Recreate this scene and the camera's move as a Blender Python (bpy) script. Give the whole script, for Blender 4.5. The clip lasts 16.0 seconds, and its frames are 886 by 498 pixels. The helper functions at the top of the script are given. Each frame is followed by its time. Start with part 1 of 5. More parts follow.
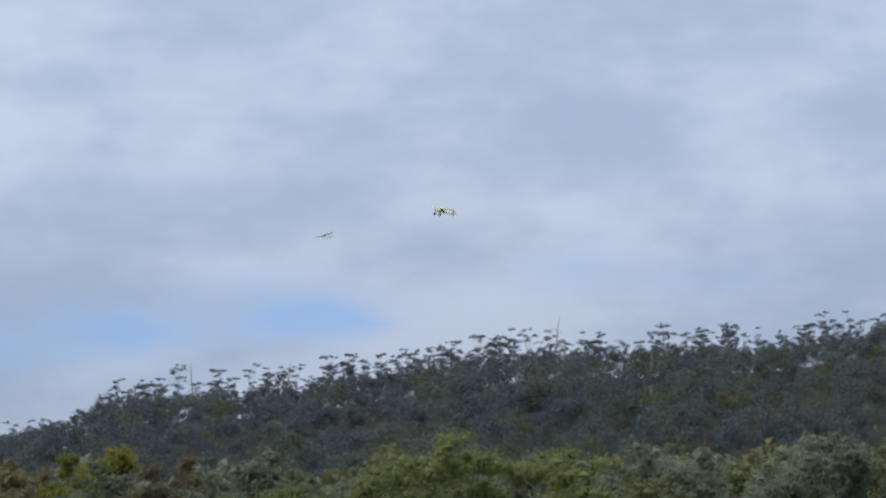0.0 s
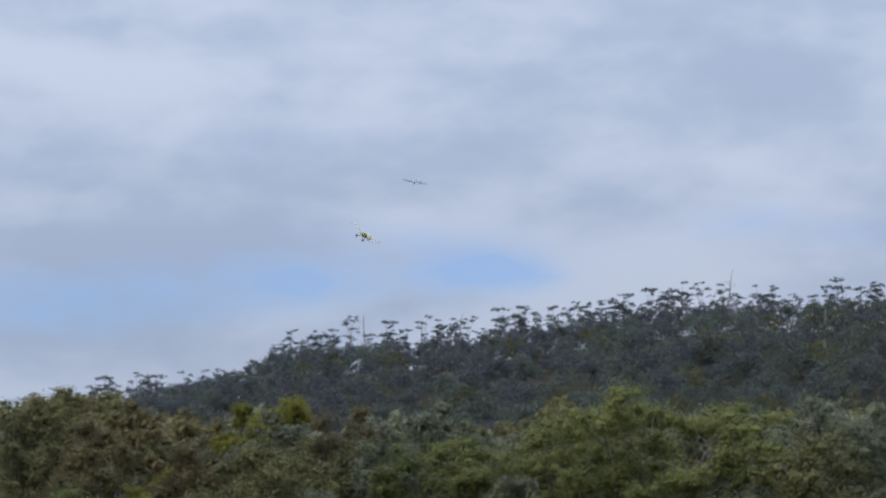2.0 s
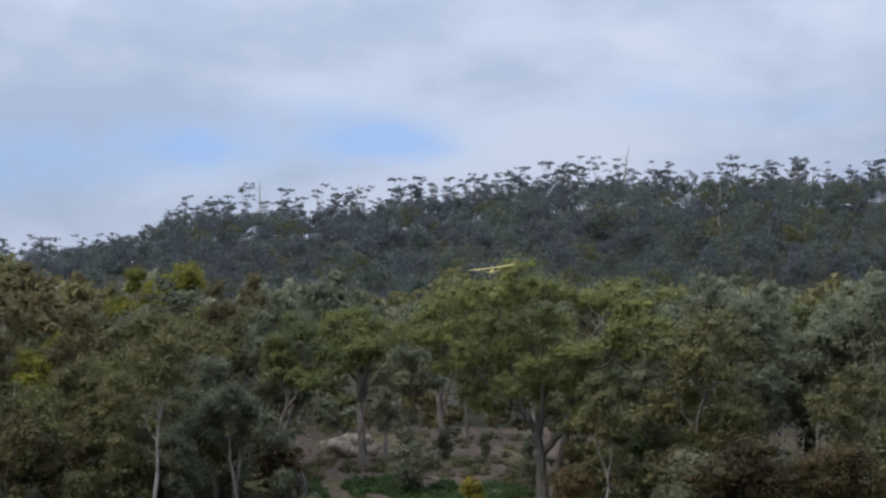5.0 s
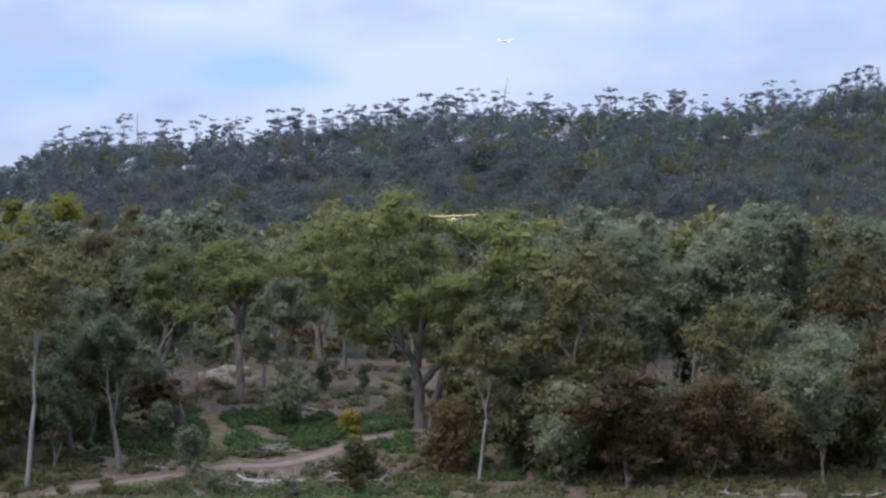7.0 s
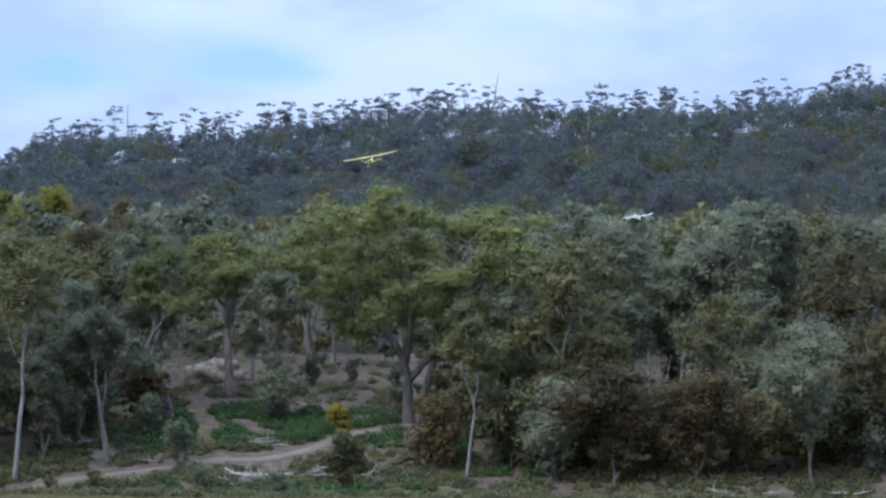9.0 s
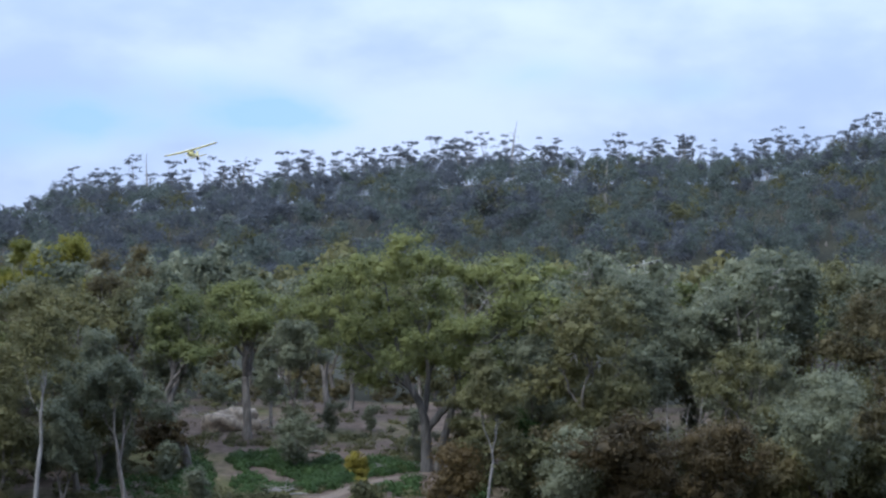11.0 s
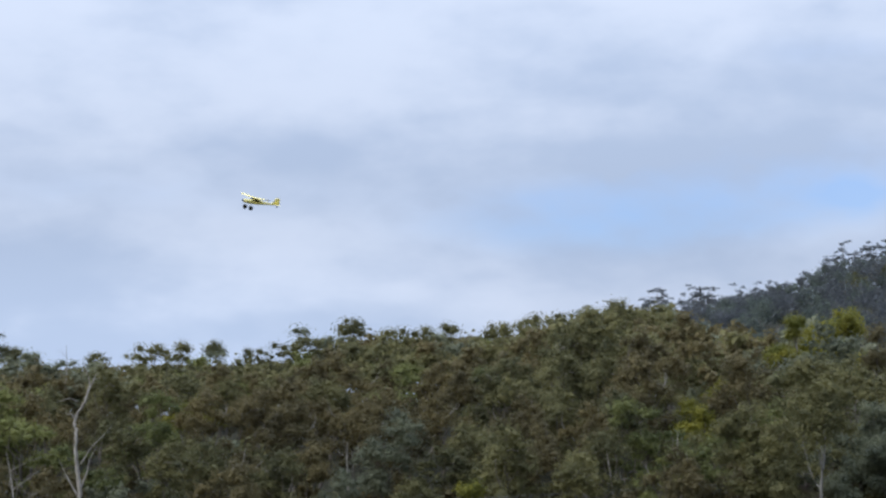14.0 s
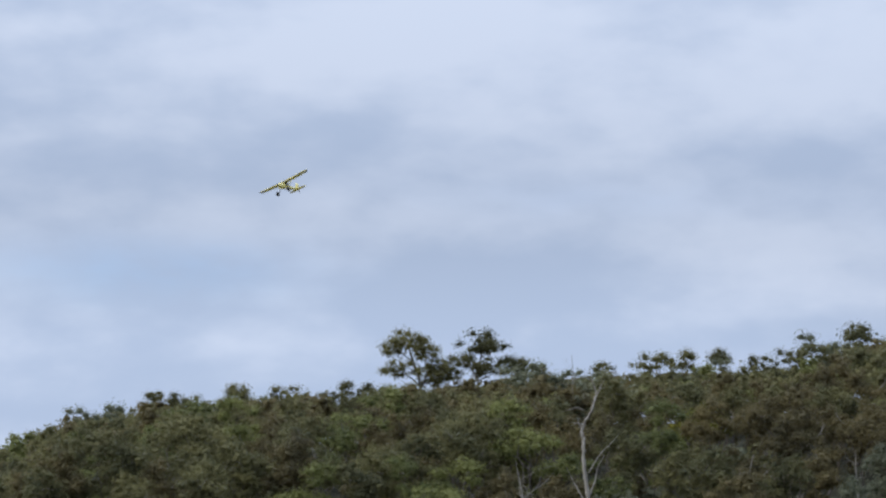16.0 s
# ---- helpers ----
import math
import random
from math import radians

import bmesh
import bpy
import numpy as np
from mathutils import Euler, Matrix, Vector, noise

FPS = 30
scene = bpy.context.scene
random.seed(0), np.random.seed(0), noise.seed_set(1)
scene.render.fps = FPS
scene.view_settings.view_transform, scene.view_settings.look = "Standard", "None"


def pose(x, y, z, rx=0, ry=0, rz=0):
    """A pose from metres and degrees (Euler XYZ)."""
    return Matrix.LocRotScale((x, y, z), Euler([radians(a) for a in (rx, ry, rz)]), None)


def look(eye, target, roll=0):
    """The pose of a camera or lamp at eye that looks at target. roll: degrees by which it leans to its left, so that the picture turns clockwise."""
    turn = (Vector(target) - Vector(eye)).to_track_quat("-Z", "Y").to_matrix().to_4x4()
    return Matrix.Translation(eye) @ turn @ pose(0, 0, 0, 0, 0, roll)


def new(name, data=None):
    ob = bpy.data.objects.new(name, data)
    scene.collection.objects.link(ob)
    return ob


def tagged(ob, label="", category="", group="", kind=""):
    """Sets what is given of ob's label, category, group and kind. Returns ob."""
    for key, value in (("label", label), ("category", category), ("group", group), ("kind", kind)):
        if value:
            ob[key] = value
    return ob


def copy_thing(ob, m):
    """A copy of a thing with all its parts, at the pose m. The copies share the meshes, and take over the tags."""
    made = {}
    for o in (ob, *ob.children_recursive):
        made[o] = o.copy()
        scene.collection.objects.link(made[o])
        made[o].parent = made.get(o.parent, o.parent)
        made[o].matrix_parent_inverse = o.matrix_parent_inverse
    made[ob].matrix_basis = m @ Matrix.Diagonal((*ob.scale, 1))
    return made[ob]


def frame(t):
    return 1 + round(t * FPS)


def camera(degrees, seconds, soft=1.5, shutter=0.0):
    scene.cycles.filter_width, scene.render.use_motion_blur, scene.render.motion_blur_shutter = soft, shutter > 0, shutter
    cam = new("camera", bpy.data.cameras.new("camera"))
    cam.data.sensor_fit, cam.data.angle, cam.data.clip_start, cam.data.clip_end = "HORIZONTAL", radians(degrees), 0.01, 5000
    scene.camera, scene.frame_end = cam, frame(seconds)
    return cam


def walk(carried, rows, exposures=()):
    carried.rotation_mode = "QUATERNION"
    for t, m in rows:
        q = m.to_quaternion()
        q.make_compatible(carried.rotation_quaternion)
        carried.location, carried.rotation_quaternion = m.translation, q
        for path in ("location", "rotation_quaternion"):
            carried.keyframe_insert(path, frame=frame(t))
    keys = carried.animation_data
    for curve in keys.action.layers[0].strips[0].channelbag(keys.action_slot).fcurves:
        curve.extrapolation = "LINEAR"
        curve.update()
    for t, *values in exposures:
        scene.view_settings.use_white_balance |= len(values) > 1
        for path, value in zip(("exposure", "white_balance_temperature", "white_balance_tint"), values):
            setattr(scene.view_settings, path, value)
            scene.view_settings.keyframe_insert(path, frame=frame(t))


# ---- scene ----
EYE = 1.6          # height of the camera over the grass it stands on
cam = camera(19.0, 16.0, soft=2.5)

# seconds, turn to the left, tilt up, lean (degrees): a hand-held telephoto view from one spot
PATH = [
    (0.0, 0.44, 9.61, -1.48),
    (0.5, 1.24, 9.46, -1.01),
    (1.0, 2.18, 9.16, -0.95),
    (1.5, 3.27, 8.87, -0.85),
    (2.0, 4.23, 8.65, -0.66),
    (2.5, 4.56, 8.46, -0.43),
    (3.0, 4.59, 8.49, 0.04),
    (3.5, 4.31, 7.91, 0.22),
    (4.0, 3.70, 7.11, 0.31),
    (4.5, 2.96, 6.56, 0.31),
    (5.0, 1.98, 5.83, 0.31),
    (5.2, 1.67, 5.67, 0.47),
    (7.3, -0.74, 4.25, 0.11),
    (7.5, -0.65, 4.20, 0.12),
    (8.0, -0.54, 4.07, 0.44),
    (8.5, -0.52, 4.10, 0.55),
    (9.0, -0.89, 4.26, 0.59),
    (9.2, -1.01, 4.52, 0.54),
    (11.3, -0.19, 5.30, 0.64),
    (11.5, 0.18, 5.34, 0.55),
    (12.0, 1.70, 6.28, 0.15),
    (12.5, 3.99, 6.43, -0.23),
    (13.0, 8.49, 6.77, 0.11),
    (13.5, 12.72, 6.97, 0.12),
    (14.0, 16.23, 6.79, 0.29),
    (14.5, 19.98, 6.44, -0.46),
    (15.0, 22.82, 6.10, -0.31),
    (15.5, 24.27, 6.08, -0.10),
    (16.0, 27.15, 6.90, 0.34),
]


def view_pose(turn, tilt, lean):
    return pose(0, 0, EYE, 0, 0, turn) @ pose(0, 0, 0, 90 + tilt) @ pose(0, 0, 0, 0, 0, lean)


walk(cam, [(t, view_pose(a, b, c)) for t, a, b, c in PATH],
     exposures=[(0.0, -0.09, 6300, 6), (3.0, -0.09, 6350, 8), (5.2, 0.14, 6400, 8), (7.3, 0.42, 5950, 12), (8.0, 0.42, 5900, 12), (9.2, 0.50, 5400, 9), (12.0, 0.48, 5830, 9), (14.0, 0.24, 6300, 7), (16.0, 0.08, 6350, 7)])

# ---- sky and light ----
SUN_EL, SUN_AZ = 44.0, 138.0     # height and turn to the left of the view's axis


def build_world():
    w = bpy.data.worlds.new("cloudy_sky")
    scene.world = w
    w.use_nodes = True
    nt = w.node_tree
    nt.nodes.clear()

    def node(kind, **sets):
        n = nt.nodes.new(kind)
        for k, v in sets.items():
            n.inputs[int(k[1:])].default_value = v
        return n

    def put(a, b, i=0, o=0):
        nt.links.new(a.outputs[o], b.inputs[i])
        return b

    def calc(op, a, b=None, c=None, clamp=False):
        n = nt.nodes.new("ShaderNodeMath")
        n.operation, n.use_clamp = op, clamp
        for i, q in enumerate((a, b, c)):
            if q is None:
                continue
            if isinstance(q, (int, float)):
                n.inputs[i].default_value = q
            else:
                nt.links.new(q, n.inputs[i])
        return n.outputs[0]

    tc = node("ShaderNodeTexCoord")
    sep = put(tc, node("ShaderNodeSeparateXYZ"))
    az = calc("MULTIPLY", calc("ARCTAN2", calc("MULTIPLY", sep.outputs[0], -1.0), sep.outputs[1]), 57.2958)
    el = calc("MULTIPLY", calc("ARCSINE", sep.outputs[2]), 57.2958)

    def field(sx, sy, scale, detail, rough, off, warp=0.0):
        com = node("ShaderNodeCombineXYZ")
        nt.links.new(calc("MULTIPLY_ADD", az, sx, off), com.inputs[0])
        nt.links.new(calc("MULTIPLY", el, sy), com.inputs[1])
        com.inputs[2].default_value = off
        n = node("ShaderNodeTexNoise")
        n.inputs["Scale"].default_value, n.inputs["Detail"].default_value = scale, detail
        n.inputs["Roughness"].default_value, n.inputs["Distortion"].default_value = rough, warp
        nt.links.new(com.outputs[0], n.inputs["Vector"])
        return n.outputs[0]

    def ramp(v, a, b):
        n = node("ShaderNodeMapRange")
        n.interpolation_type = "SMOOTHSTEP"
        nt.links.new(v, n.inputs[0])
        n.inputs[1].default_value, n.inputs[2].default_value = a, b
        return n.outputs[0]

    # gaps of blue between the clouds: azimuth, elevation, half widths, depth
    gap = None
    for a0, e0, wa, we, amt in GAPS:
        da = calc("DIVIDE", calc("SUBTRACT", az, a0), wa)
        de = calc("DIVIDE", calc("SUBTRACT", el, e0), we)
        r2 = calc("ADD", calc("MULTIPLY", da, da), calc("MULTIPLY", de, de))
        g = calc("MULTIPLY", calc("EXPONENT", calc("MULTIPLY", r2, -1.0)), amt)
        gap = g if gap is None else calc("ADD", gap, g)
    big = field(0.07, 0.22, 1.0, 2.0, 0.45, 3.7, 0.3)
    mid = field(0.20, 0.50, 1.0, 3.0, 0.45, 9.1, 0.2)
    fine = field(0.9, 1.7, 1.0, 3.0, 0.5, 1.3)
    rag = calc("ADD", calc("MULTIPLY_ADD", mid, 1.6, -0.80), calc("MULTIPLY_ADD", fine, 1.3, -0.65))
    blue = calc("MULTIPLY", calc("ADD", gap, calc("MULTIPLY", rag, 0.8)), ramp(gap, 0.0, 0.5), clamp=True)
    drift = None
    for a0, e0, wa, we, amt in BANKS:
        da = calc("DIVIDE", calc("SUBTRACT", az, a0), wa)
        de = calc("DIVIDE", calc("SUBTRACT", el, e0), we)
        r2 = calc("ADD", calc("MULTIPLY", da, da), calc("MULTIPLY", de, de))
        g = calc("MULTIPLY", calc("EXPONENT", calc("MULTIPLY", r2, -1.0)), amt)
        drift = g if drift is None else calc("ADD", drift, g)
    lit = ramp(calc("ADD", calc("ADD", drift, calc("MULTIPLY", big, 0.55)), calc("MULTIPLY_ADD", mid, 0.42, calc("MULTIPLY", fine, 0.14))), 0.43, 0.66)

    def mix(fac, a, b):
        n = nt.nodes.new("ShaderNodeMix")
        n.data_type = "RGBA"
        nt.links.new(fac, n.inputs[0])
        for i, q in ((6, a), (7, b)):
            if isinstance(q, tuple):
                n.inputs[i].default_value = (*q, 1)
            else:
                nt.links.new(q, n.inputs[i])
        return n.outputs[2]

    sky = nt.nodes.new("ShaderNodeTexSky")
    sky.sky_type, sky.sun_disc = "NISHITA", False
    sky.sun_elevation, sky.sun_rotation = radians(SUN_EL), radians(-SUN_AZ)
    sky_col = nt.nodes.new("ShaderNodeMix")
    sky_col.data_type, sky_col.blend_type = "RGBA", "MULTIPLY"
    sky_col.inputs[0].default_value = 1.0
    nt.links.new(sky.outputs[0], sky_col.inputs[6])
    sky_col.inputs[7].default_value = (0.114, 0.119, 0.154, 1)
    clouds = mix(lit, CLOUD_GREY, CLOUD_WHITE)
    whole = mix(calc("MULTIPLY", blue, 0.9), clouds, sky_col.outputs[2])
    bg = node("ShaderNodeBackground")
    nt.links.new(whole, bg.inputs[0])
    # an overcast sky is brightest overhead
    up = calc("MULTIPLY_ADD", ramp(el, 14.0, 80.0), ZENITH - 1.0, 0.84)
    glow = calc("MULTIPLY", ramp(az, 9.0, 22.0), calc("SUBTRACT", 1.0, ramp(el, 4.5, 8.0)))
    nt.links.new(calc("MULTIPLY_ADD", glow, 0.17, calc("MULTIPLY_ADD", ramp(el, 5.0, 13.5), 0.16, up)), bg.inputs[1])
    put(bg, node("ShaderNodeOutputWorld"))


GAPS = [(3.4, 8.15, 1.3, 0.42, 0.85), (7.6, 7.95, 1.2, 0.35, 0.6), (6.0, 8.2, 5.0, 1.1, 0.45), (-2.3, 9.1, 1.6, 0.6, 0.30), (-5.5, 8.8, 2.0, 0.5, 0.35),
        (12.0, 7.6, 3.0, 0.9, 0.45), (33.5, 6.4, 4.5, 0.9, 0.45), (13.5, 7.4, 4.0, 0.7, 0.36), (24.0, 8.0, 6.0, 0.7, 0.22), (8.0, 11.0, 2.0, 0.4, 0.25)]
# paler and greyer banks of cloud: azimuth, elevation, half widths, amount
BANKS = [(7.5, 12.3, 7.0, 2.2, 0.10), (-7.5, 10.5, 4.5, 3.5, -0.10), (26.0, 9.5, 5.0, 2.5, -0.06), (12.0, 9.6, 4.0, 1.2, 0.06), (30.0, 11.5, 5.0, 1.2, 0.08), (2.0, 9.2, 3.0, 0.7, -0.04)]
CLOUD_GREY, CLOUD_WHITE = (0.44, 0.52, 0.70), (0.62, 0.68, 0.84)
ZENITH = 2.5
build_world()

sun = new("sun", bpy.data.lights.new("sun", "SUN"))
sun.data.energy, sun.data.angle, sun.data.color = 2.6, radians(40), (1.0, 0.95, 0.86)
sa, se = radians(SUN_AZ), radians(SUN_EL)
sun.matrix_world = look((-math.sin(sa) * math.cos(se) * 50, math.cos(sa) * math.cos(se) * 50, math.sin(se) * 50), (0, 0, 0))
tagged(sun, kind="structure")


# ---- materials ----
def material(name, build):
    m = bpy.data.materials.new(name)
    m.use_nodes = True
    t = m.node_tree
    build(t, t.nodes["Principled BSDF"])
    return m


def tex(t, kind, scale, detail=3.0, coord="Object", stretch=(1, 1, 1)):
    tc = t.nodes.new("ShaderNodeTexCoord")
    mp = t.nodes.new("ShaderNodeMapping")
    mp.inputs["Scale"].default_value = stretch
    t.links.new(tc.outputs[coord], mp.inputs[0])
    n = t.nodes.new(kind)
    n.inputs["Scale"].default_value = scale
    if "Detail" in n.inputs:
        n.inputs["Detail"].default_value = detail
    t.links.new(mp.outputs[0], n.inputs["Vector"])
    return n


def place_noise(t, scale, detail=3.0):
    g = t.nodes.new("ShaderNodeNewGeometry")
    n = t.nodes.new("ShaderNodeTexNoise")
    n.inputs["Scale"].default_value, n.inputs["Detail"].default_value = scale, detail
    t.links.new(g.outputs["Position"], n.inputs["Vector"])
    return n.outputs[0]


def ramp_node(t, fac, stops):
    r = t.nodes.new("ShaderNodeValToRGB")
    while len(r.color_ramp.elements) < len(stops):
        r.color_ramp.elements.new(0.5)
    for e, (p, c) in zip(r.color_ramp.elements, stops):
        e.position, e.color = p, (*c, 1)
    t.links.new(fac, r.inputs[0])
    return r.outputs[0]


def math_node(t, op, a, b):
    n = t.nodes.new("ShaderNodeMath")
    n.operation = op
    for i, q in enumerate((a, b)):
        if isinstance(q, (int, float)):
            n.inputs[i].default_value = q
        else:
            t.links.new(q, n.inputs[i])
    return n.outputs[0]


def mix_node(t, fac, a, b, blend="MIX"):
    n = t.nodes.new("ShaderNodeMix")
    n.data_type, n.blend_type = "RGBA", blend
    for i, q in ((0, fac), (6, a), (7, b)):
        if isinstance(q, (int, float)):
            n.inputs[i].default_value = q
        elif isinstance(q, tuple):
            n.inputs[i].default_value = (*q, 1)
        else:
            t.links.new(q, n.inputs[i])
    return n.outputs[2]


def bump(t, p, height, strength, dist=0.05):
    b = t.nodes.new("ShaderNodeBump")
    b.inputs["Strength"].default_value, b.inputs["Distance"].default_value = strength, dist
    t.links.new(height, b.inputs["Height"])
    t.links.new(b.outputs[0], p.inputs["Normal"])


def foliage(name, dark, main, bright, patch=0.12):
    """Leaves: one colour a leaf, a second drift from clump to clump and from tree to tree."""
    def build(t, p):
        g = t.nodes.new("ShaderNodeNewGeometry")
        o = t.nodes.new("ShaderNodeObjectInfo")
        leaf = ramp_node(t, g.outputs["Random Per Island"], [(0.0, dark), (0.5, main), (1.0, bright)])
        clump = ramp_node(t, place_noise(t, 0.55, 2.0), [(0.36, dark), (0.64, bright)])
        tree = ramp_node(t, math_node(t, "ADD", math_node(t, "MULTIPLY", o.outputs["Random"], 0.6),
                                      math_node(t, "MULTIPLY", place_noise(t, patch, 1.0), 0.4)),
                         [(0.15, dark), (0.5, main), (0.85, bright)])
        c = mix_node(t, 0.5, mix_node(t, 0.92, leaf, clump), tree)
        t.links.new(c, p.inputs["Base Color"])
        p.inputs["Roughness"].default_value = 0.55
        p.inputs["Specular IOR Level"].default_value = 0.18
        tr = t.nodes.new("ShaderNodeBsdfTranslucent")
        t.links.new(c, tr.inputs[0])
        sh = t.nodes.new("ShaderNodeMixShader")
        sh.inputs[0].default_value = 0.48
        t.links.new(p.outputs[0], sh.inputs[1])
        t.links.new(tr.outputs[0], sh.inputs[2])
        t.links.new(sh.outputs[0], t.nodes["Material Output"].inputs[0])
    return material(name, build)


LEAF_OLIVE = foliage("leaf_olive", (0.060, 0.064, 0.034), (0.126, 0.125, 0.062), (0.213, 0.197, 0.082))
LEAF_GUM = foliage("leaf_gum_green", (0.064, 0.078, 0.032), (0.139, 0.157, 0.061), (0.240, 0.250, 0.085))
LEAF_GREY = foliage("leaf_grey_green", (0.082, 0.094, 0.066), (0.163, 0.178, 0.116), (0.242, 0.250, 0.158))
LEAF_YELLOW = foliage("leaf_yellow_green", (0.081, 0.091, 0.020), (0.163, 0.169, 0.037), (0.300, 0.263, 0.037))
LEAF_BRONZE = foliage("leaf_bronze", (0.059, 0.054, 0.030), (0.116, 0.100, 0.052), (0.187, 0.153, 0.068))
LEAF_RUST = foliage("leaf_rust", (0.042, 0.036, 0.023), (0.082, 0.065, 0.034), (0.147, 0.104, 0.043))
# far hill and ridge leaves: distance haze put into the colour, bluer and paler
LEAF_HAZE_BLUE = foliage("leaf_haze_blue", (0.075, 0.082, 0.094), (0.098, 0.108, 0.121), (0.126, 0.137, 0.142), 0.03)
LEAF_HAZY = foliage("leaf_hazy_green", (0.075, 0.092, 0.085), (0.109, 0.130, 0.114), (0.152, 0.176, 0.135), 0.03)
LEAF_GREEN = foliage("leaf_fresh_green", (0.034, 0.062, 0.022), (0.06, 0.103, 0.034), (0.095, 0.148, 0.046))


def build_bark(t, p):
    o = t.nodes.new("ShaderNodeObjectInfo")
    n = tex(t, "ShaderNodeTexNoise", 1.6, 5.0, "Object", (3, 3, 0.6))
    f = tex(t, "ShaderNodeTexNoise", 9.0, 4.0, "Object", (2, 2, 0.4))
    c = ramp_node(t, n.outputs[0], [(0.30, (0.06, 0.05, 0.043)), (0.52, (0.125, 0.11, 0.096)), (0.74, (0.25, 0.225, 0.195))])
    c = mix_node(t, math_node(t, "MULTIPLY", o.outputs["Random"], 0.6), c, (0.10, 0.085, 0.07))
    t.links.new(c, p.inputs["Base Color"])
    p.inputs["Roughness"].default_value = 0.85
    bump(t, p, f.outputs[0], 0.5)


BARK = material("gum_bark", build_bark)


def build_dark_bark(t, p):
    n = tex(t, "ShaderNodeTexNoise", 1.4, 5.0, "Object", (3, 3, 0.5))
    t.links.new(ramp_node(t, n.outputs[0], [(0.3, (0.035, 0.032, 0.03)), (0.58, (0.085, 0.078, 0.07)), (0.8, (0.19, 0.17, 0.15))]), p.inputs["Base Color"])
    p.inputs["Roughness"].default_value = 0.9
    bump(t, p, n.outputs[0], 0.6)


DARK_BARK = material("dark_furrowed_bark", build_dark_bark)


def build_pale_bark(t, p):
    n = tex(t, "ShaderNodeTexNoise", 1.2, 4.0, "Object", (3, 3, 0.5))
    t.links.new(ramp_node(t, n.outputs[0], [(0.3, (0.10, 0.095, 0.09)), (0.6, (0.19, 0.18, 0.17)), (0.8, (0.30, 0.29, 0.27))]), p.inputs["Base Color"])
    p.inputs["Roughness"].default_value = 0.85
    bump(t, p, n.outputs[0], 0.4)


PALE_BARK = material("pale_smooth_bark", build_pale_bark)


def build_dead(t, p):
    n = tex(t, "ShaderNodeTexNoise", 2.0, 5.0, "Object", (3, 3, 0.7))
    t.links.new(ramp_node(t, n.outputs[0], [(0.3, (0.13, 0.115, 0.10)), (0.6, (0.27, 0.25, 0.225)), (0.8, (0.42, 0.40, 0.37))]), p.inputs["Base Color"])
    p.inputs["Roughness"].default_value = 0.8
    bump(t, p, n.outputs[0], 0.4)


DEADWOOD = material("bleached_dead_wood", build_dead)


def build_ground(t, p):
    a, b = place_noise(t, 0.09, 4.0), place_noise(t, 1.3, 5.0)
    litter = ramp_node(t, b, [(0.3, (0.065, 0.050, 0.040)), (0.55, (0.105, 0.080, 0.064)), (0.75, (0.15, 0.118, 0.096))])
    grass = ramp_node(t, b, [(0.3, (0.045, 0.05, 0.02)), (0.55, (0.09, 0.085, 0.04)), (0.8, (0.17, 0.14, 0.08))])
    c = mix_node(t, ramp_node(t, a, [(0.50, (0, 0, 0)), (0.64, (1, 1, 1))]), litter, grass)
    g = t.nodes.new("ShaderNodeNewGeometry")
    s = t.nodes.new("ShaderNodeSeparateXYZ")
    t.links.new(g.outputs["Position"], s.inputs[0])
    d = math_node(t, "LESS_THAN", math_node(t, "ADD", s.outputs[1], math_node(t, "MULTIPLY", a, 8.0)), 187.0)
    # a darker ground mix past y = 262 and over the left hillside
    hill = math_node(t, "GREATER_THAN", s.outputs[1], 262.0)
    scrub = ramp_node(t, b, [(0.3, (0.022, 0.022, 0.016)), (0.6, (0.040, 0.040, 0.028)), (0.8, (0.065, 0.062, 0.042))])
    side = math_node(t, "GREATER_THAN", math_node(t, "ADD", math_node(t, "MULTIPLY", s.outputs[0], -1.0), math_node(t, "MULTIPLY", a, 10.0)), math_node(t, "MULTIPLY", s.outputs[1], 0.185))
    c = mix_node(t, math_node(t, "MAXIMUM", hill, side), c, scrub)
    t.links.new(mix_node(t, d, c, grass), p.inputs["Base Color"])
    p.inputs["Roughness"].default_value = 0.95
    p.inputs["Specular IOR Level"].default_value = 0.1
    bump(t, p, b, 0.6, 0.2)


GROUND = material("bush_ground", build_ground)


def plain(name, col, rough, metal=0.0, spots=0.15, scale=6.0):
    def build(t, p):
        n = tex(t, "ShaderNodeTexNoise", scale, 4.0)
        dark = tuple(c * (1 - spots) for c in col)
        t.links.new(ramp_node(t, n.outputs[0], [(0.35, dark), (0.65, col)]), p.inputs["Base Color"])
        p.inputs["Roughness"].default_value, p.inputs["Metallic"].default_value = rough, metal
    return material(name, build)


# ---- the lie of the land ----
def at(az, d):
    return -math.sin(radians(az)) * d, math.cos(radians(az)) * d


NEAR = ((0, -1.6), (60, -2.4), (178, -3.8), (190, -3.7), (194, -2.8), (202, -0.5), (212, 2.0), (225, 4.7), (240, 7.4), (300, 12.0), (400, 16.0), (480, 17.0))
FALL = ((-180, 0.2), (-60, 0.6), (-20, 1.0), (9.4, 1.0), (12, 1.35), (20, 1.32), (25, 1.15), (30, 1.0), (33, 0.92), (37, 0.6), (50, 0.2), (180, 0.2))
RIDGE = ((-180, 0.5), (-60, 3.0), (-14, 8.6), (-9.6, 8.1), (-8.4, 7.85), (-6.5, 7.65), (-4.4, 7.65), (-1.3, 7.65), (0, 7.5), (2, 7.3), (4, 7.05),
         (7.7, 6.86), (8.6, 6.44), (9.8, 6.12), (11.4, 5.84), (12.6, 5.4), (14, 4.7), (18, 3.4), (40, 1.5), (180, 0.5))
